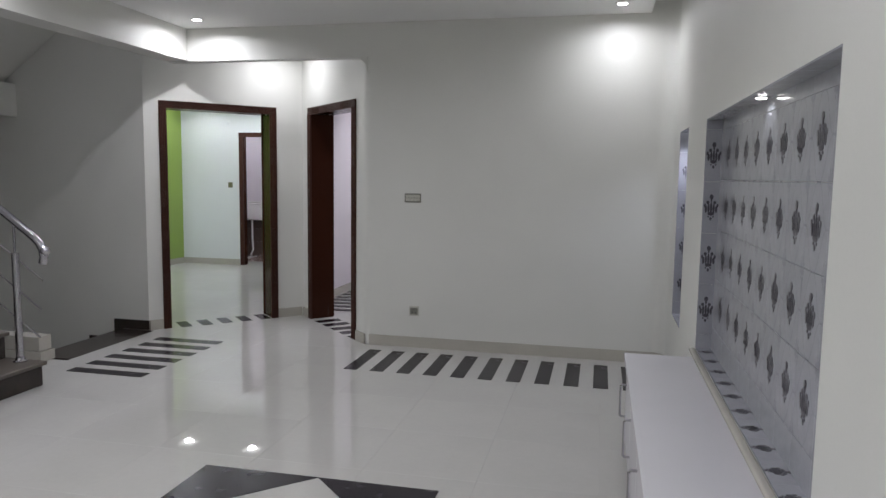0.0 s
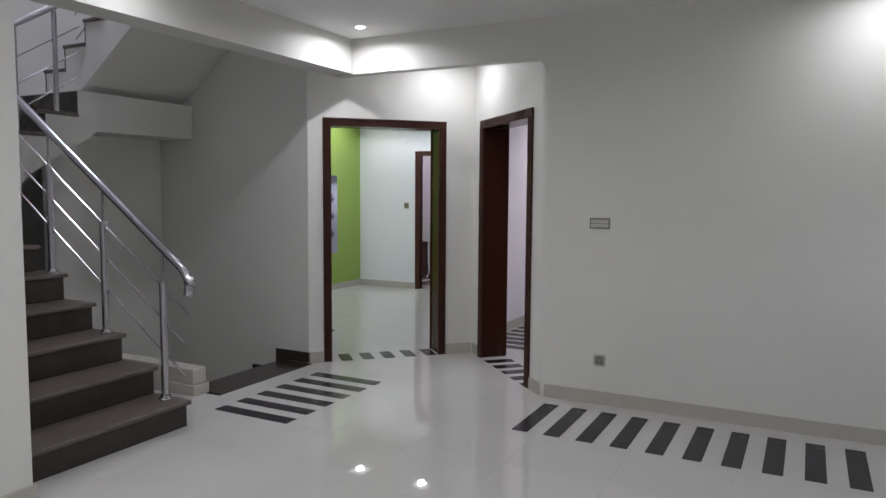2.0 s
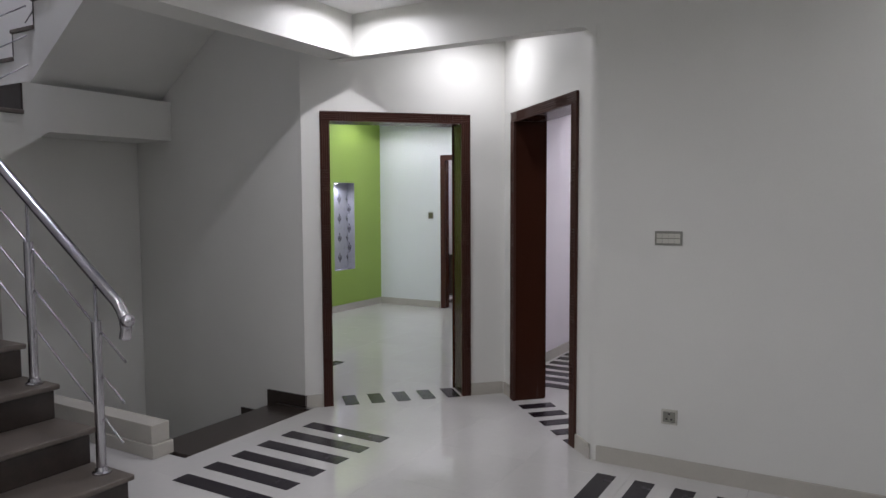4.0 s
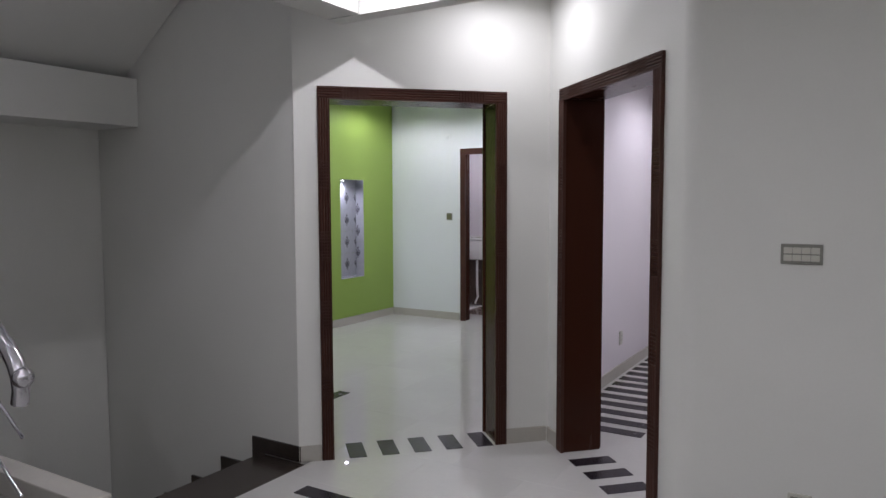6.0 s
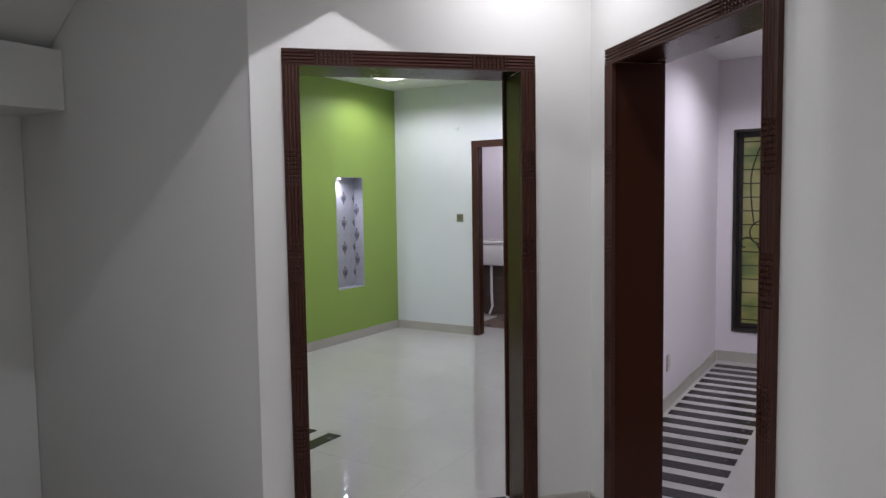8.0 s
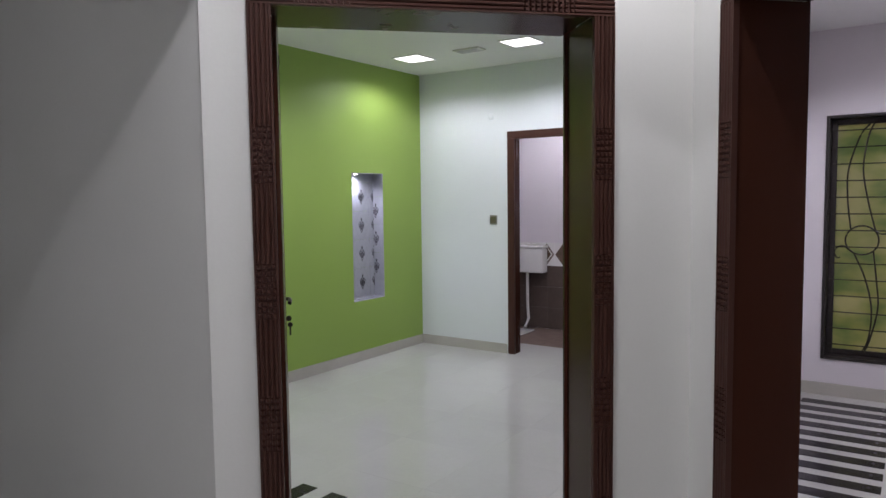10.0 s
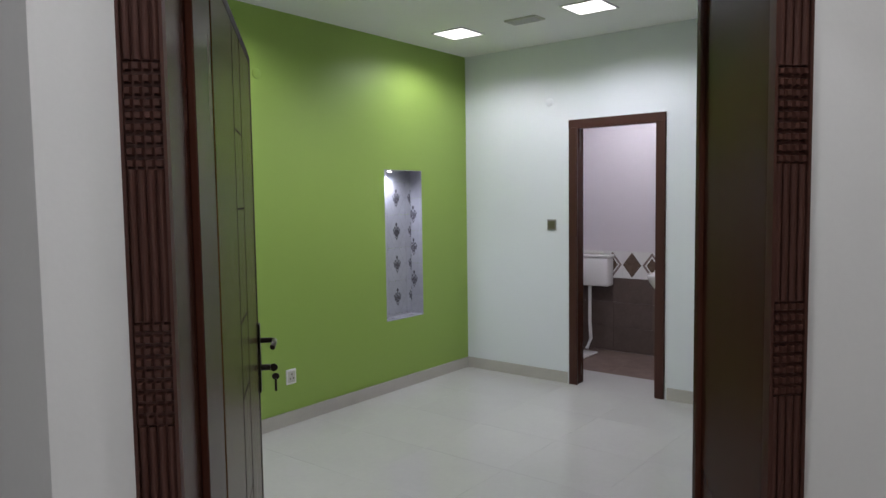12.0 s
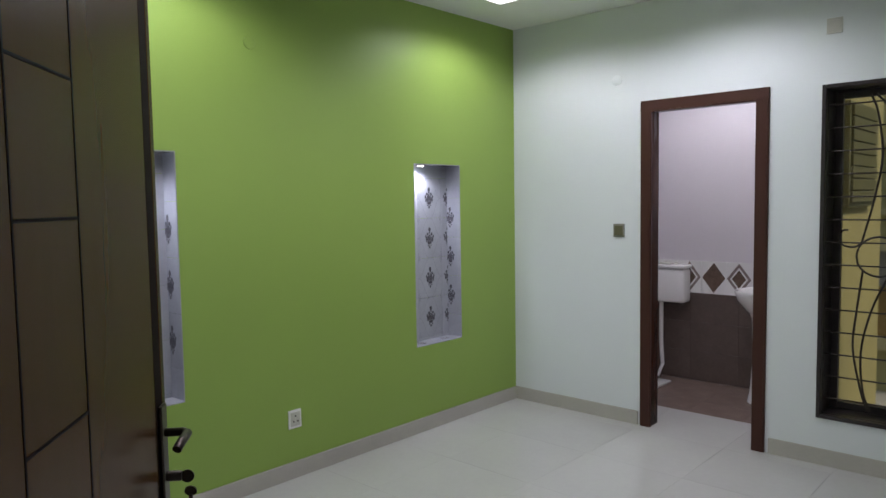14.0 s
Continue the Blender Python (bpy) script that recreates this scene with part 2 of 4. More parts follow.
N2 = (4.95, 5.48, 0.50, 1.87)
holed("wall_hall_right", PAINT, "off-white painted wall with two tiled niches", "x", 0.98, 1.10, -2.6, 5.91, -0.1, TOP, [N1, N2])
block("wall_hall_right_outer", PAINT, "plain outer leaf behind the niches", (1.112, 1.21, -2.6, 5.905, -0.1, TOP))
block("wall_hall_left", PAINT, "off-white painted hall wall beside the stairs", (-3.41, -3.18, -2.6, 2.93, -0.1, TOP))
block("wall_hall_near", PAINT, "plain off-white wall closing the hall", (-3.41, 1.21, -2.8, -2.605, -0.1, TOP))
block("beam_stair", PAINT, "off-white ceiling beam over the stair opening", (-3.56, -3.34, 2.935, 5.905, 2.545, TOP))
block("beam_nook", PAINT, "off-white ceiling beam over the door recess", (-3.56, -1.57, 5.91, 6.02, 2.54, TOP))
block("ceiling", CEIL, "flat white painted hall ceiling", (-3.41, 0.765, -2.605, 5.95, HZ, HZ + 0.12), (0.765, 1.0, -2.605, 5.95, HZ + 0.09, HZ + 0.12), (-3.55, -1.5, 5.955, 7.1, HZ - 0.01, HZ + 0.1))
holed("wall_door_1", PAINT, "slanted off-white wall with the first door", "y", 0, 0.23, 1.468, 3.27, -0.1, TOP, [(1.625, 2.735, -0.2, 2.165)], m=D1)
holed("wall_door_2", PAINT, "slanted off-white wall with the second door", "y", 0, 0.23, -6.84, -5.367, -0.1, TOP, [(-6.595, -5.535, -0.2, 2.165)], m=D2)

# rounded corner where the recess beam meets the wall
bm = bmesh.new()
fr = 0.13
pts = [(-1.60, 2.545)] + [(-1.60 - fr + fr * math.cos(a), 2.545 - fr + fr * math.sin(a)) for a in [radians(90 * k / 8) for k in range(9)]]
prism(bm, pts, -6.02, -5.911, Matrix.Rotation(radians(90), 4, "X"))
structure("beam_fillet", bm, PAINT, "rounded corner under the recess beam", smooth=True)

# ---- structure: stairwell ----
block("wall_stair_back", PAINT, "tall off-white stairwell wall", (-6.4, -3.80, 5.88, 6.08, -2.4, 5.7))
block("wall_stair_near", PAINT, "plain wall beside the stairs", (-6.4, -3.415, 2.78, 2.93, -0.1, 5.7))
block("wall_stair_far", PAINT, "plain stairwell end wall", (-6.6, -6.4, 2.78, 6.08, -2.4, 5.7))
block("wall_stair_under", PAINT, "plain wall under the landing", (-5.75, -5.65, 4.70, 5.875, -2.3, 2.05))
block("wall_stair_upper", PAINT, "plain upper stairwell wall", (-3.55, -3.45, 2.94, 5.875, TOP + 0.005, 5.7))
block("ceiling_stair", CEIL, "stairwell ceiling", (-6.6, -3.4, 2.78, 6.08, 5.705, 5.8))
block("floor_basement", CONCRETE, "bare basement floor", (-6.6, -3.6, 2.78, 6.08, -2.45, -2.3))

# ---- structure: green room ----
GX, GY, GZ = -6.457, 10.605, 2.83
NA, NB = (9.51, 9.97, 0.575, 1.797), (7.42, 7.88, 0.575, 1.812)
holed("wall_green", GREEN, "bright green accent wall with two lit niches", "x", GX - 0.12, GX, 6.08, 10.82, -0.1, TOP, [NA, NB])
block("wall_green_outer", GREEN, "outer leaf behind the green wall", (GX - 0.25, GX - 0.132, 6.08, 10.82, -0.1, TOP))
BD = (-5.35, -4.64, -0.2, 2.13)
GW = (-4.30, -3.15, 0.285, 2.15)
RW = (-2.65, -1.53, 0.295, 2.12)
holed("wall_green_room_back", PAINT_ROOM, "pale mint wall with bathroom door and window", "y", GY, GY + 0.11, GX, -3.05, -0.1, TOP, [BD, GW])
holed("wall_green_room_back_outer", PAINT_ROSE, "outer leaf of the bathroom door wall", "y", GY + 0.11, GY + 0.2, GX, -3.05, -0.1, TOP, [(-5.62, -4.64, -0.2, 2.13), GW])
block("wall_between_rooms_green_side", PAINT_ROOM, "pale partition wall", (-3.05, -2.93, 6.96, GY, -0.1, TOP))
block("wall_between_rooms", PAINT_ROSE, "pale rose partition wall", (-2.925, -2.80, 7.2, GY, -0.1, TOP))
block("wall_green_room_near", PAINT_ROOM, "pale mint wall", (GX, -3.99, 6.085, 6.12, -0.1, TOP))
bm = bmesh.new()
prism(bm, [(GX - 0.2, 6.125), (-3.675, 6.125), (-2.94, 6.86), (-2.94, 10.8), (GX - 0.2, 10.8)], GZ, GZ + 0.1)
structure("ceiling_green_room", bm, CEIL, "flat white bedroom ceiling")
bm = bmesh.new()
box(bm, 1.437, 3.03, 0.234, 0.24, 2.165, GZ, D1)
box(bm, 1.437, 1.62, 0.234, 0.24, -0.05, 2.165, D1)
structure("wall_door_1_inside", bm, PAINT_ROOM, "pale inner face of the door wall")

# ---- structure: second room ----
holed("wall_second_room_back", PAINT_ROSE, "pale rose wall with a barred window", "y", GY, GY + 0.2, -3.05, 0.6, -0.1, TOP, [RW])
block("wall_second_room_right", PAINT_ROSE, "plain pale wall", (0.5, 0.6, 6.14, GY, -0.1, TOP))
block("wall_second_room_near", PAINT_ROSE, "plain pale wall", (-1.45, 0.5, 6.145, 6.2, -0.1, TOP))
bm = bmesh.new()
prism(bm, [(-2.93, 7.39), (-1.74, 6.2), (0.6, 6.2), (0.6, 10.8), (-2.93, 10.8)], 2.77, 2.87)
structure("ceiling_second_room", bm, CEIL, "flat white ceiling")

# ---- structure: bathroom and light shaft ----
block("wall_bath_back", PAINT_ROSE, "pale bathroom wall above tiles", (-6.6, -4.4, 12.0, 12.12, -0.1, TOP))
block("wall_bath_left", PAINT_ROSE, "pale bathroom wall", (-6.6, -6.45, 10.82, 12.0, -0.1, TOP))
block("wall_bath_right", PAINT_ROSE, "pale bathroom wall", (-4.55, -4.4, 10.81, 12.0, -0.1, TOP))
block("ceiling_bath", CEIL, "bathroom ceiling", (-6.6, -4.4, 10.81, 12.12, 2.7, 2.8))
block("wall_shaft_left", YELLOW, "yellow plastered outside wall", (-4.395, -4.33, 10.81, 12.25, -0.6, 3.2), (-4.6, -4.42, 12.2, 12.75, -0.6, 3.2))
block("wall_shaft_right", YELLOW, "yellow plastered outside wall", (2.0, 2.2, 10.81, 14.9, -0.6, 3.2))
block("facade", YELLOW, "yellow plastered front of the neighbouring house", (-12, 4.0, 15.0, 15.25, -0.6, 4.0))
block("facade_ledge", CREAM, "pale plaster ledges of the neighbouring house", (-12, 4.0, 14.86, 14.995, 2.06, 2.14), (-12, 4.0, 14.90, 14.995, 1.33, 1.39), (-12, 4.0, 14.80, 14.995, 0.95, 1.08), (-12, 4.0, 14.88, 14.995, -0.12, 0.0))
block("facade_band", CONCRETE, "grey plaster band of the neighbouring house", (-12, 4.0, 14.97, 14.995, 0.56, 0.93))
block("facade_orange", ORANGE, "orange plaster band of the neighbouring house", (-12, 4.0, 14.94, 14.995, 0.02, 0.55))
block("ground", CONCRETE, "grey concrete ground of the light shaft", (-60, 60, 10.83, 90, -0.8, -0.6))

# ---- floors ----
floor = block("floor", GROUT, "polished cream tile floor with dark inlaid bars",
              (-3.735, 1.2, -2.7, 4.70, -0.16, -0.003), (-3.735, 1.2, 4.70, 6.0, -0.16, -0.003), (-6.6, 0.7, 6.09, 10.6, -0.16, -0.003), (-3.735, 0.0, 6.0, 6.09, -0.16, -0.003),
              (-5.0, -3.735, 2.9, 4.72, -0.16, -0.003))
floor_bath = block("floor_bath", GROUT, "brown tiled bathroom floor", (-6.5, -4.5, 10.601, 12.05, -0.16, -0.012))


# ---- skirting ----
SK = 0.095
def skirting(name, mat, runs, h=SK, t=0.014, m=None, label="cream tile skirting"):
    bm = bmesh.new()
    for x0, x1, y0, y1 in runs:
        box(bm, x0, x1, y0, y1, 0.0, h)
    bmesh.ops.bevel(bm, geom=[e for e in bm.edges if all(v.co.z > h - 1e-4 for v in e.verts)], offset=0.004, segments=2, affect="EDGES")
    return structure(name, bm, mat, label, m=m)


skirting("baseboard_hall", SKIRT, [(-1.575, 0.98, 5.896, 5.9095), (0.966, 0.9795, -2.6, 5.895), (-3.1795, -3.166, -2.6, 2.93), (-3.41, -3.166, 2.9305, 2.944)])
skirting("baseboard_door_1", SKIRT, [(1.468, 1.60, -0.014, -0.0005), (2.757, 3.022, -0.014, -0.0005)], m=D1)
skirting("baseboard_door_2", SKIRT, [(-6.82, -6.622, -0.014, -0.0005), (-5.51, -5.325, -0.014, -0.0005)], m=D2)
skirting("baseboard_green_room", SKIRT, [(GX + 0.0005, GX + 0.014, 6.12, GY - 0.014), (GX, -5.42, GY - 0.014, GY - 0.0005), (-4.57, -3.05, GY - 0.014, GY - 0.0005)])
skirting("baseboard_second_room", SKIRT, [(-2.7995, -2.786, 7.45, GY - 0.014), (-2.80, 0.5, GY - 0.014, GY - 0.0005)])


# ---- doors ----
def reeded(bm, length, width, thick, studs):
    """An architrave lying along z: reeds along it, with blocks of carved studs; without studs, a plain stepped board."""
    if not studs:
        box(bm, 0, width, -thick * 0.8, 0, 0, length)
        box(bm, width * 0.12, width * 0.88, -thick, -thick * 0.8, 0, length)
        return
    reeds = 4
    edge = 0.0055
    box(bm, 0, width, -thick * 0.55, 0, 0, length)
    box(bm, 0, edge, -thick, -thick * 0.55, 0, length)
    box(bm, width - edge, width, -thick, -thick * 0.55, 0, length)
    step = (width - 2 * edge) / reeds
    cuts = [0.0] + [v for c in studs for v in (c - 0.085, c + 0.085)] + [length]
    for i in range(0, len(cuts), 2):
        a, b = cuts[i], cuts[i + 1]
        if b - a < 0.01:
            continue
        for k in range(reeds):
            x = edge + step * (k + 0.5)
            pts = [(x + step * 0.46 * math.cos(t), -thick * 0.5 - thick * 0.5 * math.sin(t)) for t in [math.pi * j / 5 for j in range(6)]]
            prism(bm, pts, a, b)
    for c in studs:
        for k in range(reeds):
            for j in range(9):
                x, z = edge + step * (k + 0.5), c - 0.0752 + j * 0.0188
                hx, hz = step * 0.41, 0.0076
                vs = box(bm, x - hx, x + hx, -thick * 1.0, -thick * 0.5, z - hz, z + hz)
                for v in vs:
                    if v.co.y < -thick * 0.9:
                        v.co.x += (x - v.co.x) * 0.4
                        v.co.z += (z - v.co.z) * 0.4


def door_frame(name, s0, s1, top, depth, m, carved=True, w=0.07, proud=0.02, stop=True, depth_right=None, label="dark varnished walnut door frame"):
    root = tagged(new(name), label, kind="structure")
    root.empty_display_size = 0.05
    root.matrix_basis = m
    heights = [0.46, 0.87, 1.28, 1.69] if carved else []
    for side, x in (("left", s0), ("right", s1 - w)):
        bm = bmesh.new()
        reeded(bm, top - w, w, proud, heights)
        bmesh.ops.translate(bm, verts=bm.verts[:], vec=(x, 0, 0))
        part("architrave", bm, WOOD_CARVED, root, "carved reeded walnut architrave" if carved else "")
    bm = bmesh.new()
    span = s1 - s0
    reeded(bm, span, w, proud, [0.22, span - 0.22] if carved else [])
    bmesh.ops.transform(bm, verts=bm.verts[:], matrix=Matrix(((0, 0, 1, s0), (0, 1, 0, 0), (1, 0, 0, top - w), (0, 0, 0, 1))))
    part("head_architrave", bm, WOOD_CARVED, root)
    # lining through the wall, with a rebate stop on the room side
    i0, i1, t = s0 + w - 0.006, s1 - w + 0.006, 0.035
    for nm, a, b, dp in (("jamb", i0 - t, i0, depth), ("jamb", i1, i1 + t, depth_right or depth)):
        bm = soft_box(a, b, 0.001, dp, 0.0, top - w + 0.006, 0.003)
        part(nm, bm, WOOD, root)
    part("head", soft_box(i0, i1, 0.001, depth, top - w + 0.006, top - w + 0.045, 0.003), WOOD, root)
    if carved:
        if stop:
            part("door_stop", soft_box(i0, i0 + 0.014, 0.15, depth, 0.0, top - w + 0.006, 0.003), WOOD, root)
    # plain architrave on the room side
    for a, b in ((s0, s0 + w), (s1 - w, s1)):
        if carved:
            part("back_architrave", soft_box(a - 0.004, b - 0.03, 0.2405, 0.262, 0.0, top, 0.004), WOOD, root)
    return root


door_frame("door_1", 1.604, 2.753, 2.2, 0.30, D1, depth_right=0.262)
door_frame("door_2", -6.655, -5.515, 2.2, 0.242, D2, stop=False)


def lever_handle(parent, x, y, z, side, m=None):
    """Plate, lever, cylinder and keys on a leaf's face; side: the way it stands off, along y."""
    h = part("handle_plate", soft_box(x - 0.02, x + 0.02, min(y, y + side * 0.008), max(y, y + side * 0.008), z - 0.13, z + 0.11, 0.003), BRONZE, parent, "dark bronze handle plate")
    bm = bmesh.new()
    tube(bm, [(x, y + side * 0.006, z + 0.05), (x, y + side * 0.045, z + 0.05), (x - 0.012, y + side * 0.056, z + 0.05), (x - 0.07, y + side * 0.056, z + 0.048), (x - 0.085, y + side * 0.052, z + 0.04)], 0.0095, 12)
    part("lever", bm, BRONZE, h, smooth=True)
    bm = bmesh.new()
    lathe(bm, [(0.011, 0.0), (0.011, 0.03), (0.009, 0.033)], 16, Matrix.Translation((x, y + side * 0.006, z - 0.045)) @ Matrix.Rotation(radians(-90 * side), 4, "X"))
    part("lock_cylinder", bm, BRONZE, h, smooth=True)
    bm = bmesh.new()
    lathe(bm, [(0.014, -0.0015), (0.014, 0.0015)], 14, Matrix.Translation((x, y + side * 0.05, z - 0.047)) @ Matrix.Rotation(radians(90), 4, "Y"))
    lathe(bm, [(0.013, -0.0015), (0.013, 0.0015)], 14, Matrix.Translation((x - 0.004, y + side * 0.056, z - 0.078)) @ Matrix.Rotation(radians(70), 4, "Y"))
    box(bm, x - 0.006, x - 0.002, y + side * 0.056 - 0.004, y + side * 0.056 + 0.004, z - 0.130, z - 0.086)
    part("keys", bm, BRONZE, h, "hanging keys")


def door_leaf(name, m, width, height, label, handle_side):
    """A flush veneered leaf: hinge at x = 0, faces at y = 0 and y = -0.04; dark grooves cut a broken ladder into it."""
    root = thing(name, label, "door", m)
    t = 0.042
    part("panel", soft_box(0.004, width - 0.0745, -t, 0, 0.008, height, 0.002), VENEER, root)
    part("dark_band", soft_box(width - 0.074, width - 0.0265, -t, 0, 0.008, height, 0.002), WOOD_DARK, root, "near-black band along the closing edge")
    part("lipping", soft_box(width - 0.026, width, -t, 0, 0.008, height, 0.003), VENEER, root, "brown edge lipping")
    part("top_lipping", soft_box(0.004, width - 0.076, -t - 0.001, 0.001, height - 0.03, height + 0.001, 0.002), WOOD_DARK, root)
    u0, u1 = 0.41, 0.62
    for y in (0.0004, -t - 0.0004):
        lines = [((u0, 0.012), (u0, height - 0.032)), ((u1, 0.012), (u1, height - 0.032))] + [((u0, z), (u1, z)) for z in (1.743, 1.535, 1.233, 1.03, 0.72, 0.51)]
        for p, q in lines:
            bm = bmesh.new()
            h = 0.0026
            box(bm, p[0] - h, q[0] + h, y - 0.0004, y + 0.0004, p[1] - h, q[1] + h)
            part("groove_line", bm, WOOD_DARK, root)
    lever_handle(root, width - 0.04, 0.0 if handle_side > 0 else -t, 1.022, handle_side)
    for z in (0.25, 1.05, 1.85):
        bm = bmesh.new()
        tube(bm, [(-0.004, 0.006, z - 0.05), (-0.004, 0.006, z + 0.05)], 0.006, 8)
        part("hinge", bm, STEEL, root)
    return root


# leaf of the first door, swung into the green room past square
hinge = Vector((1.641, 0.302, 0))
free = Vector((1.562, 1.340, 0))
ang = math.atan2(free.y - hinge.y, free.x - hinge.x)
door_leaf("door_leaf", D1 @ Matrix.Translation(hinge) @ Matrix.Rotation(ang, 4, "Z"), 1.045, 2.045, "veneered wooden door with dark grooves, standing wide ajar", -1)
# leaf of the second door, swung into the second room
door_leaf("door_leaf", D2 @ Matrix.Translation((-5.59, 0.295, 0)) @ Matrix.Rotation(radians(72), 4, "Z"), 0.92, 2.085, "veneered wooden door standing wide ajar", -1)

# bathroom door frame
BM = Matrix.Translation((0, GY, 0))
door_frame("door_3", -5.402, -4.592, 2.185, 0.112, BM, carved=False, w=0.075, proud=0.018, label="plain dark varnished bathroom door frame")


# ---- stairs ----
RISE, GO, X1, SY0, SY1 = 0.191, 0.3057, -3.41, 2.934, 4.11
Z1 = 0.176
stairs = thing("staircase", "brown granite stairs turning up beside the hall", "staircase")
stairs.location = (0, 0, 0)

bm = bmesh.new()
pts = [(X1 - 0.02, 0.0)]
for k in range(9):
    x = X1 - 0.02 - k * GO
    pts += [(x, Z1 + k * RISE - 0.03), (x - GO, Z1 + k * RISE - 0.03)]
pts += [(-6.39, Z1 + 8 * RISE - 0.03), (-6.39, Z1 + 8 * RISE - 0.2), (-5.85, Z1 + 8 * RISE - 0.2), (X1 - 0.5, 0.0)]
lo = [bm.verts.new((x, SY0, z)) for x, z in pts]
hi = [bm.verts.new((x, SY1 - 0.012, z)) for x, z in pts]
bm.faces.new(lo)
bm.faces.new(hi[::-1])
for i in range(len(pts)):
    j = (i + 1) % len(pts)
    bm.faces.new((lo[i], lo[j], hi[j], hi[i]))
part("flight_body", bm, PAINT, stairs, "off-white plastered flight")
for k in range(9):
    x, z = X1 - k * GO, Z1 + k * RISE
    back = x - GO - 0.02 if k < 8 else -6.39
    tread = part("tread", soft_box(back, x + 0.028, SY0, SY1 + 0.02, z - 0.03, z, 0.008, 3), GRANITE, stairs)
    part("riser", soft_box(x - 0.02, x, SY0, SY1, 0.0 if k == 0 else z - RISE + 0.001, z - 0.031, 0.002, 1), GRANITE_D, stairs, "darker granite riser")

# second flight, rising across the end, and the landing
bm = bmesh.new()
LX = -5.2
prof = [(4.10, 1.50), (4.10, 1.96), (4.39, 1.96), (4.39, 2.14), (4.67, 2.14), (4.67, 2.36), (5.875, 2.36), (5.875, 2.045), (4.846, 2.035), (4.26, 1.667)]
lo = [bm.verts.new((-6.39, y, z)) for y, z in prof]
hi = [bm.verts.new((LX, y, z)) for y, z in prof]
bm.faces.new(lo)
bm.faces.new(hi[::-1])
for i in range(len(prof)):
    j = (i + 1) % len(prof)
    bm.faces.new((lo[i], lo[j], hi[j], hi[i]))
part("landing_body", bm, PAINT, stairs, "off-white plastered landing and flight")
for y0, y1, z in ((4.08, 4.388, 1.99), (4.37, 4.668, 2.17)):
    part("tread", soft_box(-6.38, LX + 0.02, y0 - 0.02, y1, z - 0.03, z, 0.006), GRANITE, stairs)
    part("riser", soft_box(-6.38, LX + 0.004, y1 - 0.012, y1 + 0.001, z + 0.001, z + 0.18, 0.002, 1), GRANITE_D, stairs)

# third flight, rising back towards the hall against the wall
bm = bmesh.new()
Y3 = 4.80
X3 = -5.79
prof = [(-5.335, 2.378), (X3, 2.37)]
for k in range(8):
    prof += [(X3 + k * 0.27, 2.55 + k * 0.19), (X3 + 0.27 + k * 0.27, 2.55 + k * 0.19)]
prof += [(X3 + 8 * 0.27, 3.63)]
lo = [bm.verts.new((x, Y3, z)) for x, z in prof]
hi = [bm.verts.new((x, 5.875, z)) for x, z in prof]
bm.faces.new(lo)
bm.faces.new(hi[::-1])
for i in range(len(prof)):
    j = (i + 1) % len(prof)
    bm.faces.new((lo[i], lo[j], hi[j], hi[i]))
part("upper_flight_body", bm, PAINT, stairs, "off-white plastered upper flight")
for k in range(8):
    x, z = X3 + k * 0.27, 2.55 + k * 0.19
    part("tread", soft_box(x - 0.02, x + 0.268, Y3 - 0.015, 5.87, z + 0.001, z + 0.03, 0.005, 1), GRANITE, stairs)
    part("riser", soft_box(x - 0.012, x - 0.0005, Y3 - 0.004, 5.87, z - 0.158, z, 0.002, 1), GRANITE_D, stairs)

# cellar flight
cellar = thing("cellar_stairs", "dark granite stairs leading down below the hall", "staircase")
CGO, CRISE, CX = 0.288, 0.183, -4.083
for k in range(8):
    x0, x1, z = (-3.735 if k == 0 else CX - (k - 1) * CGO), CX - k * CGO, -k * CRISE
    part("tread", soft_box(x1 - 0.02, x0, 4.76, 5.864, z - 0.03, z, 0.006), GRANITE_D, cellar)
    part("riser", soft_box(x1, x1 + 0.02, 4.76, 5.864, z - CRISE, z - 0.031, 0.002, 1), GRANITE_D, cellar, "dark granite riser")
    # stepped skirting on the wall: a run along the tread and a leg down the riser
    bm = bmesh.new()
    a, b = x1 - 0.095, x0 - (0.045 if k == 0 else 0.0955)
    prism(bm, [(a, -z - 0.092), (b, -z - 0.092), (b, -z), (x1, -z), (x1, -z + CRISE - 0.001), (a, -z + CRISE - 0.001)], 0.0, 0.014,
          Matrix.Translation((0, 5.8795, 0)) @ Matrix.Rotation(radians(90), 4, "X") @ Matrix.Diagonal((1, -1, 1, 1)))
    bmesh.ops.recalc_face_normals(bm, faces=bm.faces[:])
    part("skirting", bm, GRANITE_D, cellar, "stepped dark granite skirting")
block("wall_cellar", PAINT, "plain wall beside the cellar stairs", (-6.3, -3.87, 4.60, 4.755, -2.3, -0.165))

# tiled kerb between the two flights
kerb = thing("stair_kerb", "low cream tiled kerb beside the stair opening", "kerb")
part("upper_course", soft_box(-5.2, -3.893, 4.613, 4.742, 0.085, 0.203, 0.006), SKIRT, kerb)
part("lower_course", soft_box(-5.2, -3.876, 4.605, 4.757, 0.0, 0.084, 0.005), SKIRT, kerb)

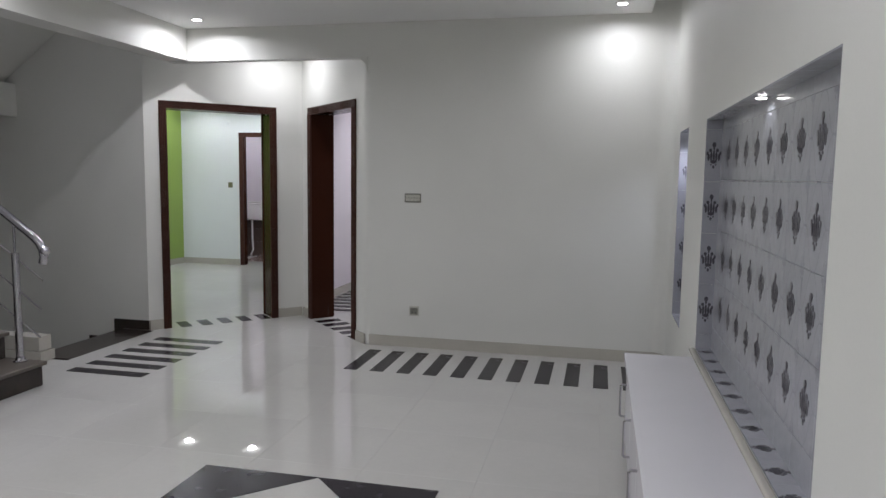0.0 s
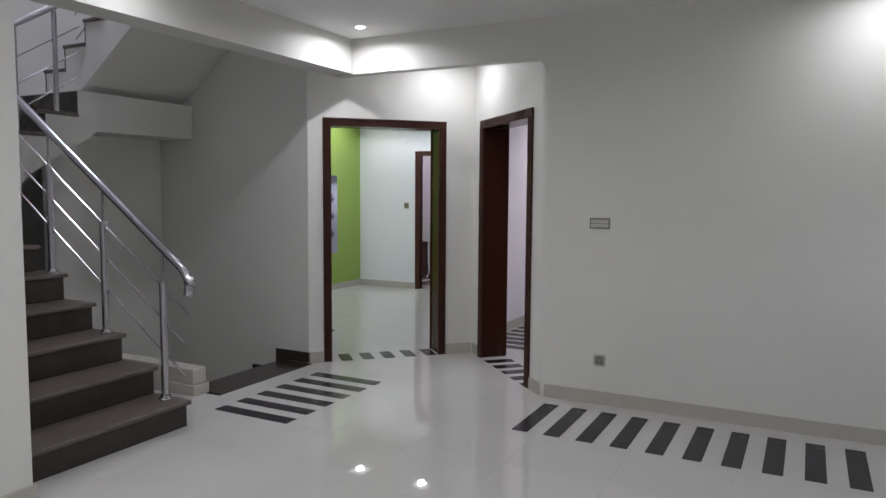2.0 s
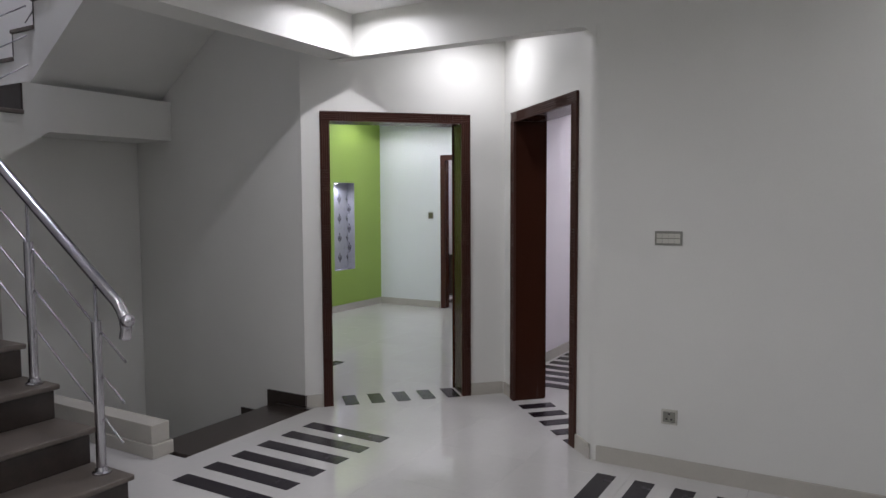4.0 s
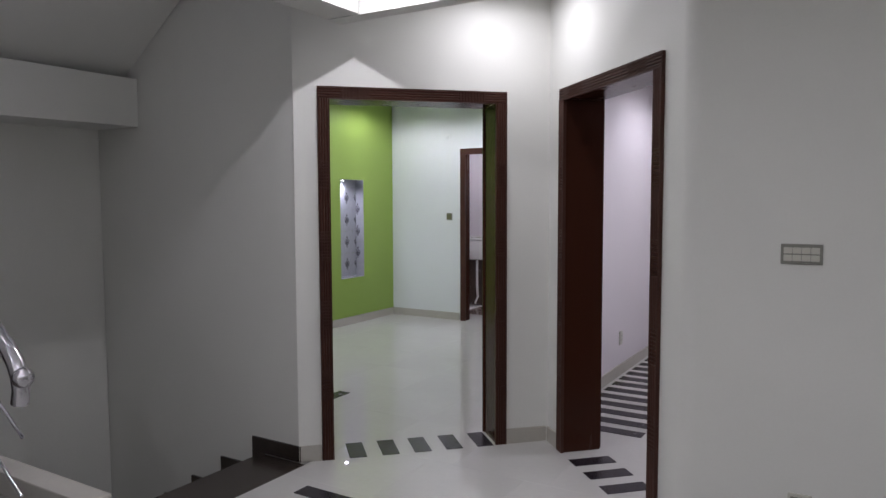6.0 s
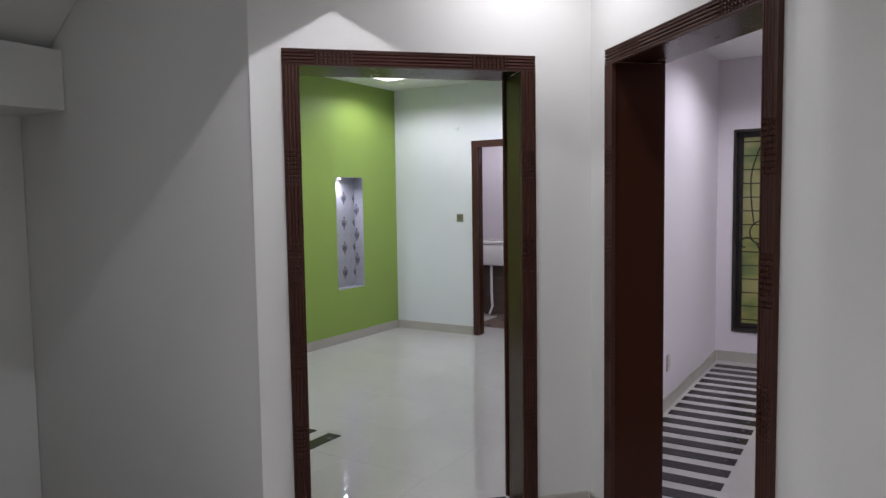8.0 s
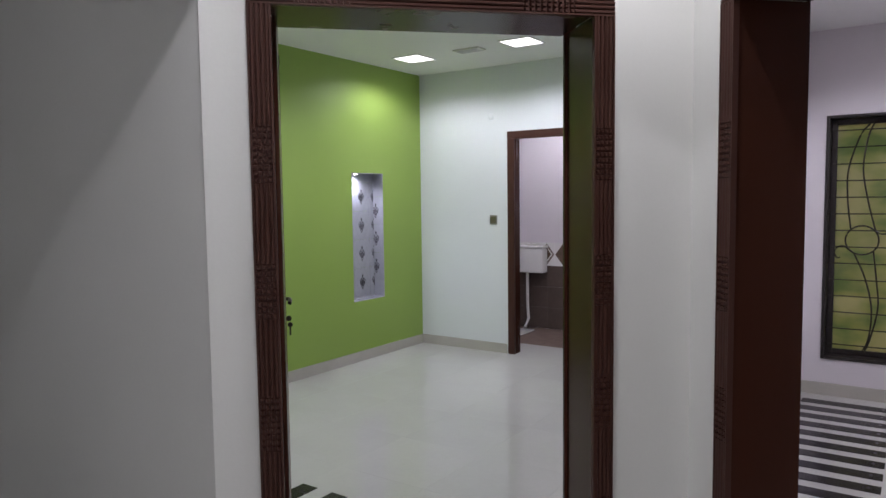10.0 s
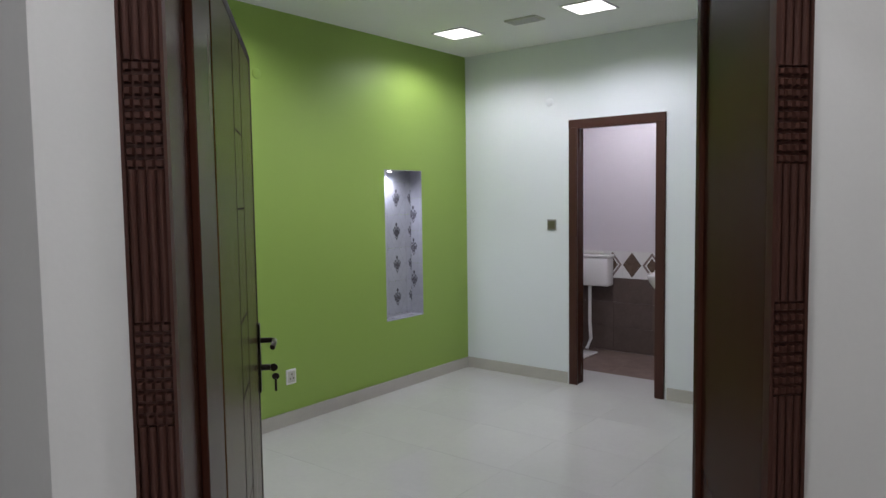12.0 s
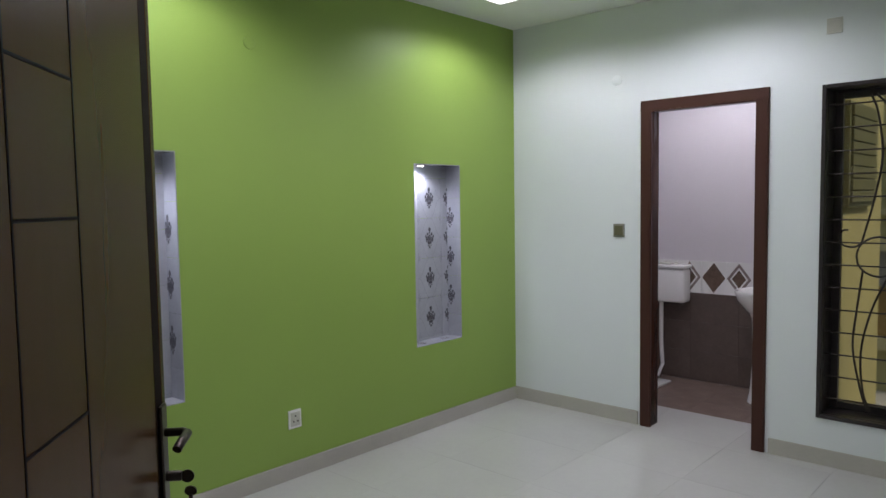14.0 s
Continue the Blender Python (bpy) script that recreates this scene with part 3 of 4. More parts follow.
# ---- stair railing ----
rail = thing("stair_railing", "polished steel stair railing with three slanted rods", "railing")
SL = 0.70
RY = 4.056
for k in range(4):
    x = -3.541 - 0.5665 * k
    z = Z1 + 2 * k * RISE
    bm = bmesh.new()
    tube(bm, [(x, RY, z), (x, RY, z + 0.775)], 0.0245, 16)
    post = part("post", bm, STEEL, rail, smooth=True)
    bm = bmesh.new()
    lathe(bm, [(0.046, 0), (0.046, 0.008), (0.034, 0.016), (0.029, 0.034)], 18, Matrix.Translation((x, RY, z)))
    part("flange", bm, STEEL, post, smooth=True)
    bm = bmesh.new()
    tube(bm, [(x, RY, z + 0.77), (x, RY, z + 0.975)], 0.009, 8)
    part("pin", bm, STEEL, post)


def rail_z(x, z0):
    return z0 + (-3.55 - x) * SL


HR = 1.182
bm = bmesh.new()
tube(bm, [(-3.318, RY, 0.885), (-3.305, RY, 0.93), (-3.312, RY, 0.975), (-3.335, RY, rail_z(-3.335, HR) - 0.012)] + [(-3.37 - 0.35 * i, RY, rail_z(-3.37 - 0.35 * i, HR)) for i in range(7)], 0.028, 16)
part("handrail", bm, STEEL, rail, smooth=True)
bm = bmesh.new()
lathe(bm, [(0.034 * math.sin(a), -0.034 * math.cos(a)) for a in [math.pi * (0.06 + 0.88 * j / 10) for j in range(11)]], 18, Matrix.Translation((-3.293, RY, 0.972)))
part("ball_end", bm, STEEL, rail, "polished steel ball", smooth=True)
for end, z0 in ((-3.375, 0.479), (-3.357, 0.694), (-3.334, 0.914)):
    bm = bmesh.new()
    tube(bm, [(end, RY + 0.012, rail_z(end, z0)), (-5.35, RY + 0.012, rail_z(-5.35, z0))], 0.006, 8)
    part("rod", bm, STEEL, rail, smooth=True)
rail2 = thing("landing_railing", "polished steel railing along the crossing flight", "railing")
for y, z in ((4.53, 2.17), (4.2, 1.99)):
    bm = bmesh.new()
    tube(bm, [(LX - 0.06, y, z - 0.0), (LX - 0.06, y, z + 0.8)], 0.02, 12)
    part("post", bm, STEEL, rail2, smooth=True)
for h in (0.18, 0.38, 0.58, 0.83):
    bm = bmesh.new()
    tube(bm, [(LX - 0.06, 4.05, 1.87 + h), (LX - 0.06, 4.75, 2.31 + h)], 0.026 if h > 0.8 else 0.0052, 10)
    part("handrail" if h > 0.8 else "rod", bm, STEEL, rail2, smooth=True)
rail3 = thing("upper_railing", "polished steel railing along the upper flight", "railing")
for x in (-5.15, -4.6):
    z = 2.58 + math.floor((x - X3) / 0.27) * 0.19
    bm = bmesh.new()
    tube(bm, [(x, Y3 + 0.05, z), (x, Y3 + 0.05, z + 0.78)], 0.02, 12)
    part("post", bm, STEEL, rail3, smooth=True)
for h in (0.2, 0.41, 0.62, 0.83):
    bm = bmesh.new()
    tube(bm, [(-5.45, Y3 + 0.05, 2.62 + h), (-3.75, Y3 + 0.05, 3.83 + h)], 0.026 if h > 0.8 else 0.0052, 10)
    part("handrail" if h > 0.8 else "rod", bm, STEEL, rail3, smooth=True)

# ---- lamps ----
def downlight(x, y, z, watts, label="round recessed ceiling downlight, lit"):
    root = thing("downlight", label, "downlight", Matrix.Translation((x, y, z)), "ceiling downlights")
    bm = bmesh.new()
    ring = [(0.036, -0.002), (0.05, -0.006), (0.052, -0.001)]
    lathe(bm, [(0.052, 0.0), (0.052, -0.003), (0.047, -0.007), (0.038, -0.004)], 28)
    part("trim_ring", bm, WHITE, root, smooth=True)
    bm = bmesh.new()
    lathe(bm, [(0.036, -0.0045), (0.036, -0.0075), (0.02, -0.0085)], 24)
    part("lens", bm, LIT, root, "glowing lens")
    area("downlight_lamp", x, y, z - 0.014, 0.035, watts, shape="DISK", spread=165)
    return root


for x, y in ((-3.02, 5.56), (0.53, 5.56)):
    downlight(x, y, HZ, (0.70 if x < 0 else 0.38) * HALL_WATTS)
# out of view: number, places and watts chosen to brighten the hall
for x, y in ((-3.0, 1.6), (0.53, 1.6), (-3.0, -1.6), (0.53, -1.6), (-1.25, 3.4), (-1.25, 1.7), (-1.25, 0.0), (-1.25, -1.6)):
    downlight(x, y, HZ, (0.3 if x > 0 else (0.8 if y > 3 else 1.0) if x > -2 else 0.85) * HALL_WATTS)
# one more unseen downlight, added to lift the light on the stair wall
downlight(-3.02, 3.58, HZ, 0.25 * HALL_WATTS)
downlight(-2.66, 6.42, HZ - 0.01, 6.4)


def panel_light(x, y, z, watts, size=0.27, color=ROOM_COLOR):
    root = thing("panel_light", "square recessed ceiling light, lit", "ceiling light", Matrix.Translation((x, y, z)), "square ceiling lights")
    h = size / 2
    bm = bmesh.new()
    for a, b, c, d in ((-h - 0.012, h + 0.012, -h - 0.012, -h), (-h - 0.012, h + 0.012, h, h + 0.012), (-h - 0.012, -h, -h, h), (h, h + 0.012, -h, h)):
        box(bm, a, b, c, d, -0.008, 0.0)
    part("surround", bm, WHITE, root)
    bm = bmesh.new()
    box(bm, -h, h, -h, h, -0.006, -0.001)
    part("diffuser", bm, LIT_PANEL, root, "glowing diffuser")
    spot("panel_lamp", x, y, z - 0.015, watts * 5.2, cone=158, blend=0.5, radius=0.06, color=color)


for x, y in ((-5.94, 9.82), (-4.82, 9.80), (-5.94, 7.78), (-4.82, 7.76)):
    panel_light(x, y, GZ, (0.86 if x < -5 else 1.12) * ROOM_WATTS)
# the second room's two panels are out of view, added to light it
panel_light(-1.9, 9.3, 2.77, ROOM_WATTS * 1.75)
panel_light(-0.6, 8.2, 2.77, ROOM_WATTS * 1.75)
# unseen panel added high in the stairwell to brighten its walls
panel_light(-5.0, 4.4, 5.704, 30.0, color=STAIR_COLOR)
# no lamp is in view in the bathroom; this panel is added to light it
panel_light(-5.3, 11.3, 2.7, ROOM_WATTS * 0.85)

vent = thing("ceiling_vent", "small oblong grey ceiling vent", "vent", Matrix.Translation((-5.33, 9.80, GZ)))
part("cover", soft_box(-0.13, 0.13, -0.07, 0.07, -0.012, 0.0, 0.004), PLASTIC, vent)
for k in range(5):
    part("slat", soft_box(-0.11, 0.11, -0.055 + k * 0.024, -0.043 + k * 0.024, -0.018, -0.0125, 0.002, 1), WHITE, vent)
hook = thing("fan_hook", "bare cable hanging from the ceiling hook", "cable", Matrix.Translation((-4.79, 8.63, GZ)))
bm = bmesh.new()
tube(bm, [(0, 0, 0), (0.004, 0, -0.06), (-0.01, 0.005, -0.11)], 0.005, 8)
part("cable", bm, IRON, hook, smooth=True)


# ---- switches and sockets ----
def plate(name, label, category, m, w, h, gangs, body=None, face=None):
    """A wall plate in the x-z plane, facing -y."""
    root = thing(name, label, category, m)
    part("plate", soft_box(-w / 2, w / 2, -0.009, 0.0, -h / 2, h / 2, 0.003), body or PLASTIC, root)
    if category == "socket":
        for dx, dz in ((0, 0.018), (-0.014, -0.012), (0.014, -0.012)):
            bm = bmesh.new()
            lathe(bm, [(0.0055, 0.0), (0.0055, 0.0006)], 12, Matrix.Translation((dx, -0.0126, dz)) @ Matrix.Rotation(radians(90), 4, "X"))
            part("pin_hole", bm, FRAME_DARK, root)
    rows = 2 if gangs > 3 else 1
    cols = gangs // rows
    for r in range(rows):
        for c in range(cols):
            cw, ch = (w - 0.02) / cols, (h - 0.022) / rows
            x, z = -w / 2 + 0.01 + cw * (c + 0.5), -h / 2 + 0.011 + ch * (r + 0.5)
            part("rocker", soft_box(x - cw / 2 + 0.0006, x + cw / 2 - 0.0006, -0.0125, -0.0092, z - ch / 2 + 0.002, z + ch / 2 - 0.002, 0.0015, 1), face or PLASTIC, root)
    return root


plate("switch_panel", "wide grey plastic switch panel on the wall", "switch", Matrix.Translation((-1.178, 5.9098, 1.328)), 0.148, 0.08, 8, PLASTIC_D)
plate("wall_socket", "small grey socket plate with smoked rockers on the wall", "socket", Matrix.Translation((-1.157, 5.9098, 0.328)), 0.088, 0.086, 2, PLASTIC, PLASTIC_D)
plate("light_switch", "small smoked switch plate by the bathroom door", "switch", Matrix.Translation((-5.566, GY - 0.0002, 1.328)), 0.084, 0.092, 1, PLASTIC_D, VENT_GREEN)
plate("wall_socket", "small white socket plate on the green wall", "socket", Matrix.Translation((GX + 0.0002, 8.52, 0.337)) @ Matrix.Rotation(radians(90), 4, "Z"), 0.085, 0.105, 2, CERAMIC, PLASTIC)
plate("wall_socket", "small grey socket plate above the skirting", "socket", Matrix.Translation((-2.7998, 8.883, 0.327)) @ Matrix.Rotation(radians(90), 4, "Z"), 0.08, 0.12, 1)
plate("junction_cover", "small square cover plate high on the wall", "cover plate", Matrix.Translation((-4.257, GY - 0.0002, 2.478)), 0.08, 0.085, 1)
for m in (Matrix.Translation((GX + 0.0002, 8.31, 2.39)) @ Matrix.Rotation(radians(90), 4, "Z"), Matrix.Translation((-5.585, GY - 0.0002, 2.345))):
    root = thing("round_cover", "small round painted-over cover on the wall", "cover plate", m)
    bm = bmesh.new()
    lathe(bm, [(0.034, 0.0), (0.034, 0.005), (0.030, 0.007)], 24, Matrix.Rotation(radians(90), 4, "X"))
    part("disc", bm, GREEN if m.translation.x < -6 else PAINT_ROOM, root, smooth=True)


# ---- niches ----
def motif_mesh(cut=0):
    """A dark damask figure: a lobed oval vase, a drop above and a bud below. cut: -1 or +1 keeps that half alone."""
    bm = bmesh.new()
    def blob(cx, cz, rx, rz, sides=14):
        vs = [[bm.verts.new((cx + rx * math.cos(a), y, cz + rz * math.sin(a))) for a in (2 * math.pi * k / sides for k in range(sides))] for y in (0.0, -0.0012)]
        bm.faces.new(vs[1])
        for k in range(sides):
            bm.faces.new((vs[0][k], vs[0][(k + 1) % sides], vs[1][(k + 1) % sides], vs[1][k]))
    blob(0, 0.060, 0.012, 0.015, 8)
    blob(0, 0.041, 0.005, 0.009)
    blob(0, -0.062, 0.007, 0.010, 8)
    for k in range(5):
        x = -0.030 + k * 0.015
        blob(x, -0.001 - 0.004 * abs(k - 2), 0.0066, 0.033 - 0.0065 * abs(k - 2))
    blob(0, -0.034, 0.020, 0.010)
    for s in (-1, 1):
        blob(s * 0.020, 0.029, 0.009, 0.010)
        blob(s * 0.037, 0.012, 0.006, 0.011)
        blob(s * 0.014, -0.050, 0.005, 0.005)
    if cut:
        bmesh.ops.bisect_plane(bm, geom=bm.verts[:] + bm.edges[:] + bm.faces[:], plane_co=(0, 0, 0), plane_no=(-cut, 0, 0), clear_outer=True)
    return mesh_of("motif", bm, MOTIF)


def trellis_mesh(w, h):
    """Thin grey ogee lines that cross from tile to tile, and a pale sprig beside the joint."""
    bm = bmesh.new()
    for sx in (-1, 1):
        for sz in (-1, 1):
            for j in range(10):
                def p(t):
                    return Vector((sx * w / 2 * (1 - t), 0, sz * h / 2 * (t - 0.16 * math.sin(2 * math.pi * t))))
                a, b = p(j / 10), p((j + 0.86) / 10)
                d = (b - a).normalized()
                o = Vector((-d.z, 0, d.x)) * 0.0024
                bm.faces.new([bm.verts.new(v + Vector((0, -0.0008, 0))) for v in (a + o, b + o, b - o, a - o)])
    for sx in (-1, 1):
        for sz in (-1, 1):
            for u, v, rx, rz in ((0.007, 0.014, 0.0062, 0.014), (0.019, 0.010, 0.005, 0.010), (0.010, 0.034, 0.0045, 0.007)):
                cx, cz = sx * (w / 2 - u), sz * (h / 2 - v)
                bm.faces.new([bm.verts.new((cx + rx * math.cos(a), -0.0009, cz + rz * math.sin(a))) for a in (2 * math.pi * k / 12 for k in range(12))])
    return mesh_of("trellis", bm, MOTIF_L)


MOTIF_ME, MOTIF_HALF = motif_mesh(), motif_mesh(-1)


def tile_mesh(w, h, t=0.006, mat=None):
    return mesh_of("tile", soft_box(-w / 2 + 0.0006, w / 2 - 0.0006, -t, 0, -h / 2 + 0.0006, h / 2 - 0.0006, 0.0008, 1), mat or MARBLE)


def cuts(lo, hi, start, step):
    """Where a run of tiles of one size is cut between lo and hi: pairs of edges, and whether the tile is whole."""
    k = math.ceil((lo - start) / step - 1e-6)
    edges = [lo] + [start + step * j for j in range(k, k + 200) if lo + 0.004 < start + step * j < hi - 0.004] + [hi]
    return [(a, b, b - a > step - 0.004) for a, b in zip(edges, edges[1:])]


def tiled(parent, m, width, height, x_start, z_start, w, h, squash=1.0, at=0.0):
    """Patterned tiles over a rectangle: origin at its lower left corner, x along, z up, facing -y. Cut tiles at the rims."""
    tr = trellis_mesh(w, h)
    for x0, x1, full_x in cuts(0, width, x_start, w):
        for z0, z1, full_z in cuts(0, height, z_start, h):
            t = piece("tile", tile_mesh(x1 - x0, z1 - z0), parent, m @ Matrix.Translation(((x0 + x1) / 2, 0, (z0 + z1) / 2)))
            if not full_z:
                continue
            if full_x or width < w:
                piece("motif", MOTIF_ME, t, Matrix.Translation((at, -0.0062, 0)) @ Matrix.Diagonal((squash, 1, 1, 1)))
                if full_x:
                    piece("trellis", tr, t, Matrix.Translation((0, -0.0062, 0)))
            elif x1 > width - 0.001 and 0.04 < x1 - x0 < 0.1:
                piece("motif", MOTIF_HALF, t, Matrix.Translation(((x1 - x0) / 2 - 0.001, -0.0062, 0)) @ Matrix.Diagonal((squash, 1, 1, 1)))


def niche(name, label, face, back, a0, a1, z0, z1, cols, rows, x_start, z_start, toward, lamp_at, squash=1.0, lamp=NICHE_WATTS, w=0.2425, cheek=None, at=0.0):
    """A tiled recess in a wall across x. toward: +1 when it faces +x."""
    root = tagged(new(name), label, kind="structure")
    d = abs(face - back)
    if toward > 0:
        mb = Matrix.Translation((back, a0, z0)) @ Matrix.Rotation(radians(90), 4, "Z")
    else:
        mb = Matrix.Translation((back, a1, z0)) @ Matrix.Rotation(radians(-90), 4, "Z")
    tiled(root, mb, a1 - a0, z1 - z0, x_start, z_start - z0, w, rows, squash)
    c_start, c_rows = cheek or (z_start, rows)
    side = min(face, back)
    # cheeks, sill and head
    tiled(root, Matrix.Translation((side, a1, z0)), d, z1 - z0, 0, c_start - z0, w, c_rows, 0.9, at)
    tiled(root, Matrix.Translation((side + d, a0, z0)) @ Matrix.Rotation(radians(180), 4, "Z"), d, z1 - z0, 0, c_start - z0, w, c_rows, 0.9, -at)
    me = tile_mesh(d, (a1 - a0) / cols)
    for c in range(cols):
        y = a0 + (c + 0.5) * (a1 - a0) / cols
        t = piece("tile", me, root, Matrix.Translation((side + d / 2, y, z0)) @ Matrix.Rotation(radians(-90), 4, "X"))
        piece("motif", MOTIF_ME, t, Matrix.Translation((0, -0.0062, 0)) @ Matrix.Rotation(radians(90), 4, "Y") @ Matrix.Diagonal((0.75, 1, 0.62, 1)))
        piece("tile", me, root, Matrix.Translation((side + d / 2, y, z1)) @ Matrix.Rotation(radians(90), 4, "X"))
    for y in lamp_at:
        x = (face + back) / 2
        lamp_root = thing("niche_light", "tiny lit spotlight in the niche's head", "spotlight", Matrix.Translation((x, y, z1 - 0.006)), "niche spotlights")
        bm = bmesh.new()
        lathe(bm, [(0.03, 0.0), (0.03, -0.003), (0.024, -0.005)], 20)
        part("trim_ring", bm, STEEL, lamp_root, smooth=True)
        bm = bmesh.new()
        lathe(bm, [(0.02, -0.0052), (0.02, -0.0072)], 18)
        part("lens", bm, LIT, lamp_root)
        spot("niche_lamp", x, y, z1 - 0.016, lamp, cone=150, blend=0.8, radius=0.02, color=(0.90, 0.94, 1.12))
    return root


niche("niche_1", "long recess lined with pale damask tiles above the console", 0.98, 1.07, *N1, 11, 0.275, 0.125, 0.6935, -1, (2.98,), squash=1.25, lamp=0.5, w=0.2285, cheek=(0.645, 0.2885))
niche("niche_2", "narrow recess lined with pale damask tiles", 0.98, 1.11, *N2, 2, 0.28, 0.03, 0.60, -1, (5.25,))
niche("niche_3", "narrow lit recess lined with pale damask tiles", GX, GX - 0.13, *NA, 2, 0.277, 0.149, 0.599, 1, (9.64,), lamp=17.0, cheek=(0.737, 0.277), at=-0.03)
niche("niche_4", "narrow lit recess lined with pale damask tiles", GX, GX - 0.13, *NB, 2, 0.277, 0.10, 0.599, 1, (7.62,), lamp=17.0, cheek=(0.737, 0.277), at=-0.03)

nose = thing("niche_sill", "rounded grey sill edge under the long niche", "sill")
part("edge", soft_box(0.945, 0.9795, N1[0] - 0.01, N1[1], 0.5435, 0.566, 0.009, 3), SKIRT, nose, smooth=True)

# ---- console under the long niche ----
console = thing("tv_console", "low white laminate console with drawers and steel handles", "console")
CX0, CX1, CY0, CY1 = 0.60, 0.964, 1.0, 3.985
part("top", soft_box(CX0 - 0.016, CX1, CY0, CY1 + 0.006, 0.505, 0.542, 0.003), WHITE, console)
part("carcass", soft_box(CX0 + 0.02, CX1, CY0 + 0.01, CY1, 0.07, 0.504, 0.002), WHITE, console)
part("plinth", soft_box(CX0 + 0.06, CX1, CY0 + 0.02, CY1 - 0.02, 0.0, 0.069, 0.002), GRANITE_D, console)
for k in range(5):
    w = (CY1 - CY0 - 0.02) / 5
    y0 = CY0 + 0.01 + k * w
    dr = part("drawer", soft_box(CX0, CX0 + 0.019, y0 + 0.003, y0 + w - 0.003, 0.078, 0.498, 0.003), WHITE, console)
    bm = bmesh.new()
    y = y0 + w - 0.07
    tube(bm, [(CX0 + 0.002, y, 0.38), (CX0 - 0.028, y, 0.38), (CX0 - 0.032, y, 0.372), (CX0 - 0.032, y, 0.208), (CX0 - 0.028, y, 0.20), (CX0 + 0.002, y, 0.20)], 0.006, 10)
    part("handle", bm, STEEL, dr, "slim steel bar handle", smooth=True)


# ---- windows ----
def window(name, label, x0, x1, z0, z1, y, bars, glass, flip):
    """Thin front border, dark reveal, sashes at its back, and an iron grille of bars and scrolls near its front."""
    root = tagged(new(name), label, kind="structure")
    mid, fr, deep = (x0 + x1) / 2, 0.022, 0.17 if not glass else 0.10
    def rim(nm, w, ya, yb, p, q, c, d, mat, text=""):
        for a, b, e, g in ((p, p + w, c, d), (q - w, q, c, d), (p + w, q - w, d - w, d), (p + w, q - w, c, c + w)):
            part(nm, soft_box(a, b, ya, yb, e, g, 0.003), mat, root, text)
    rim("window_frame", fr, y - 0.012, y + 0.03, x0 - 0.012, x1 + 0.012, z0 - 0.012, z1 + 0.012, FRAME_DARK, "dark stained window frame")
    rim("reveal", 0.012, y + 0.031, y + deep + 0.05, x0 + 0.0005, x1 - 0.0005, z0 + 0.0005, z1 - 0.0005, FRAME_DARK)
    part("mullion", soft_box(mid - 0.03, mid + 0.03, y - 0.006, y + deep + 0.05, z0 + 0.0125, z1 - 0.0125, 0.003), FRAME_DARK, root)
    for a, b in ((x0 + 0.0125, mid - 0.03), (mid + 0.03, x1 - 0.0125)):
        rim("sash", 0.042, y + deep, y + deep + 0.04, a, b, z0 + 0.0125, z1 - 0.0125, FRAME_DARK)
        for k in range(bars):
            z = z0 + 0.10 + (z1 - z0 - 0.20) * k / (bars - 1)
            bm = bmesh.new()
            tube(bm, [(a - 0.01, y + 0.045, z), (b + 0.01, y + 0.045, z)], 0.0046, 8)
            part("bar", bm, IRON, root, smooth=True)
        r, cz = 0.108, z0 + (z1 - z0) * 0.495
        cx = (b - 0.02 - 0.29) if flip else (a + 0.02 + 0.20)
        f = -1 if flip else 1
        cx = a + 0.225 if not flip else a + 0.262
        def curve(nm, pts, rad=0.006):
            bm = bmesh.new()
            fine = []
            pts = [Vector((cx + f * u, y + 0.034, cz + v)) for u, v in pts]
            ext = [2 * pts[0] - pts[1]] + pts + [2 * pts[-1] - pts[-2]]
            for i in range(1, len(ext) - 2):
                p0, p1, p2, p3 = ext[i - 1:i + 3]
                for s in range(5):
                    t = s / 5
                    fine.append(0.5 * ((2 * p1) + (p2 - p0) * t + (2 * p0 - 5 * p1 + 4 * p2 - p3) * t * t + (3 * p1 - p0 - 3 * p2 + p3) * t ** 3))
            tube(bm, fine + [pts[-1]], rad, 8)
            part(nm, bm, IRON, root, smooth=True)
        curve("ring", [(r * math.cos(t), r * math.sin(t)) for t in [2 * math.pi * j / 16 for j in range(17)]])
        up, dn = z1 - 0.06 - cz, cz - z0 - 0.06
        curve("scroll", [(-0.075, 0.08), (-0.10, up * 0.35), (-0.10, up * 0.62), (-0.03, up * 0.9), (0.03, up)])
        curve("scroll", [(0.085, 0.07), (0.03, up * 0.35), (-0.005, up * 0.62), (0.02, up * 0.88), (0.055, up)])
        curve("scroll", [(-0.05, -0.095), (0.03, -dn * 0.35), (0.075, -dn * 0.62), (0.06, -dn * 0.88), (0.02, -dn)])
        curve("scroll", [(0.075, -0.08), (0.10, -dn * 0.35), (0.115, -dn * 0.6), (0.07, -dn * 0.88), (0.035, -dn)])
        curve("scroll", [(0.075, 0.08), (0.12, 0.05), (0.175, 0.06), (0.20, 0.10), (0.18, 0.14), (0.15, 0.145)], 0.0055)
        curve("scroll", [(-0.075, -0.08), (-0.12, -0.045), (-0.165, -0.06), (-0.18, -0.10), (-0.16, -0.135), (-0.14, -0.13)], 0.0055)
        bm = bmesh.new()
        box(bm, a + 0.03, b - 0.03, y + deep + 0.018, y + deep + 0.023, z0 + 0.04, z1 - 0.04)
        ob = part("pane", bm, GLASS if glass else TINTED, root, "translucent pane, outside view put in as ochre and green patches" if glass else "faintly yellow glass")
        ob.visible_shadow = False
    return root


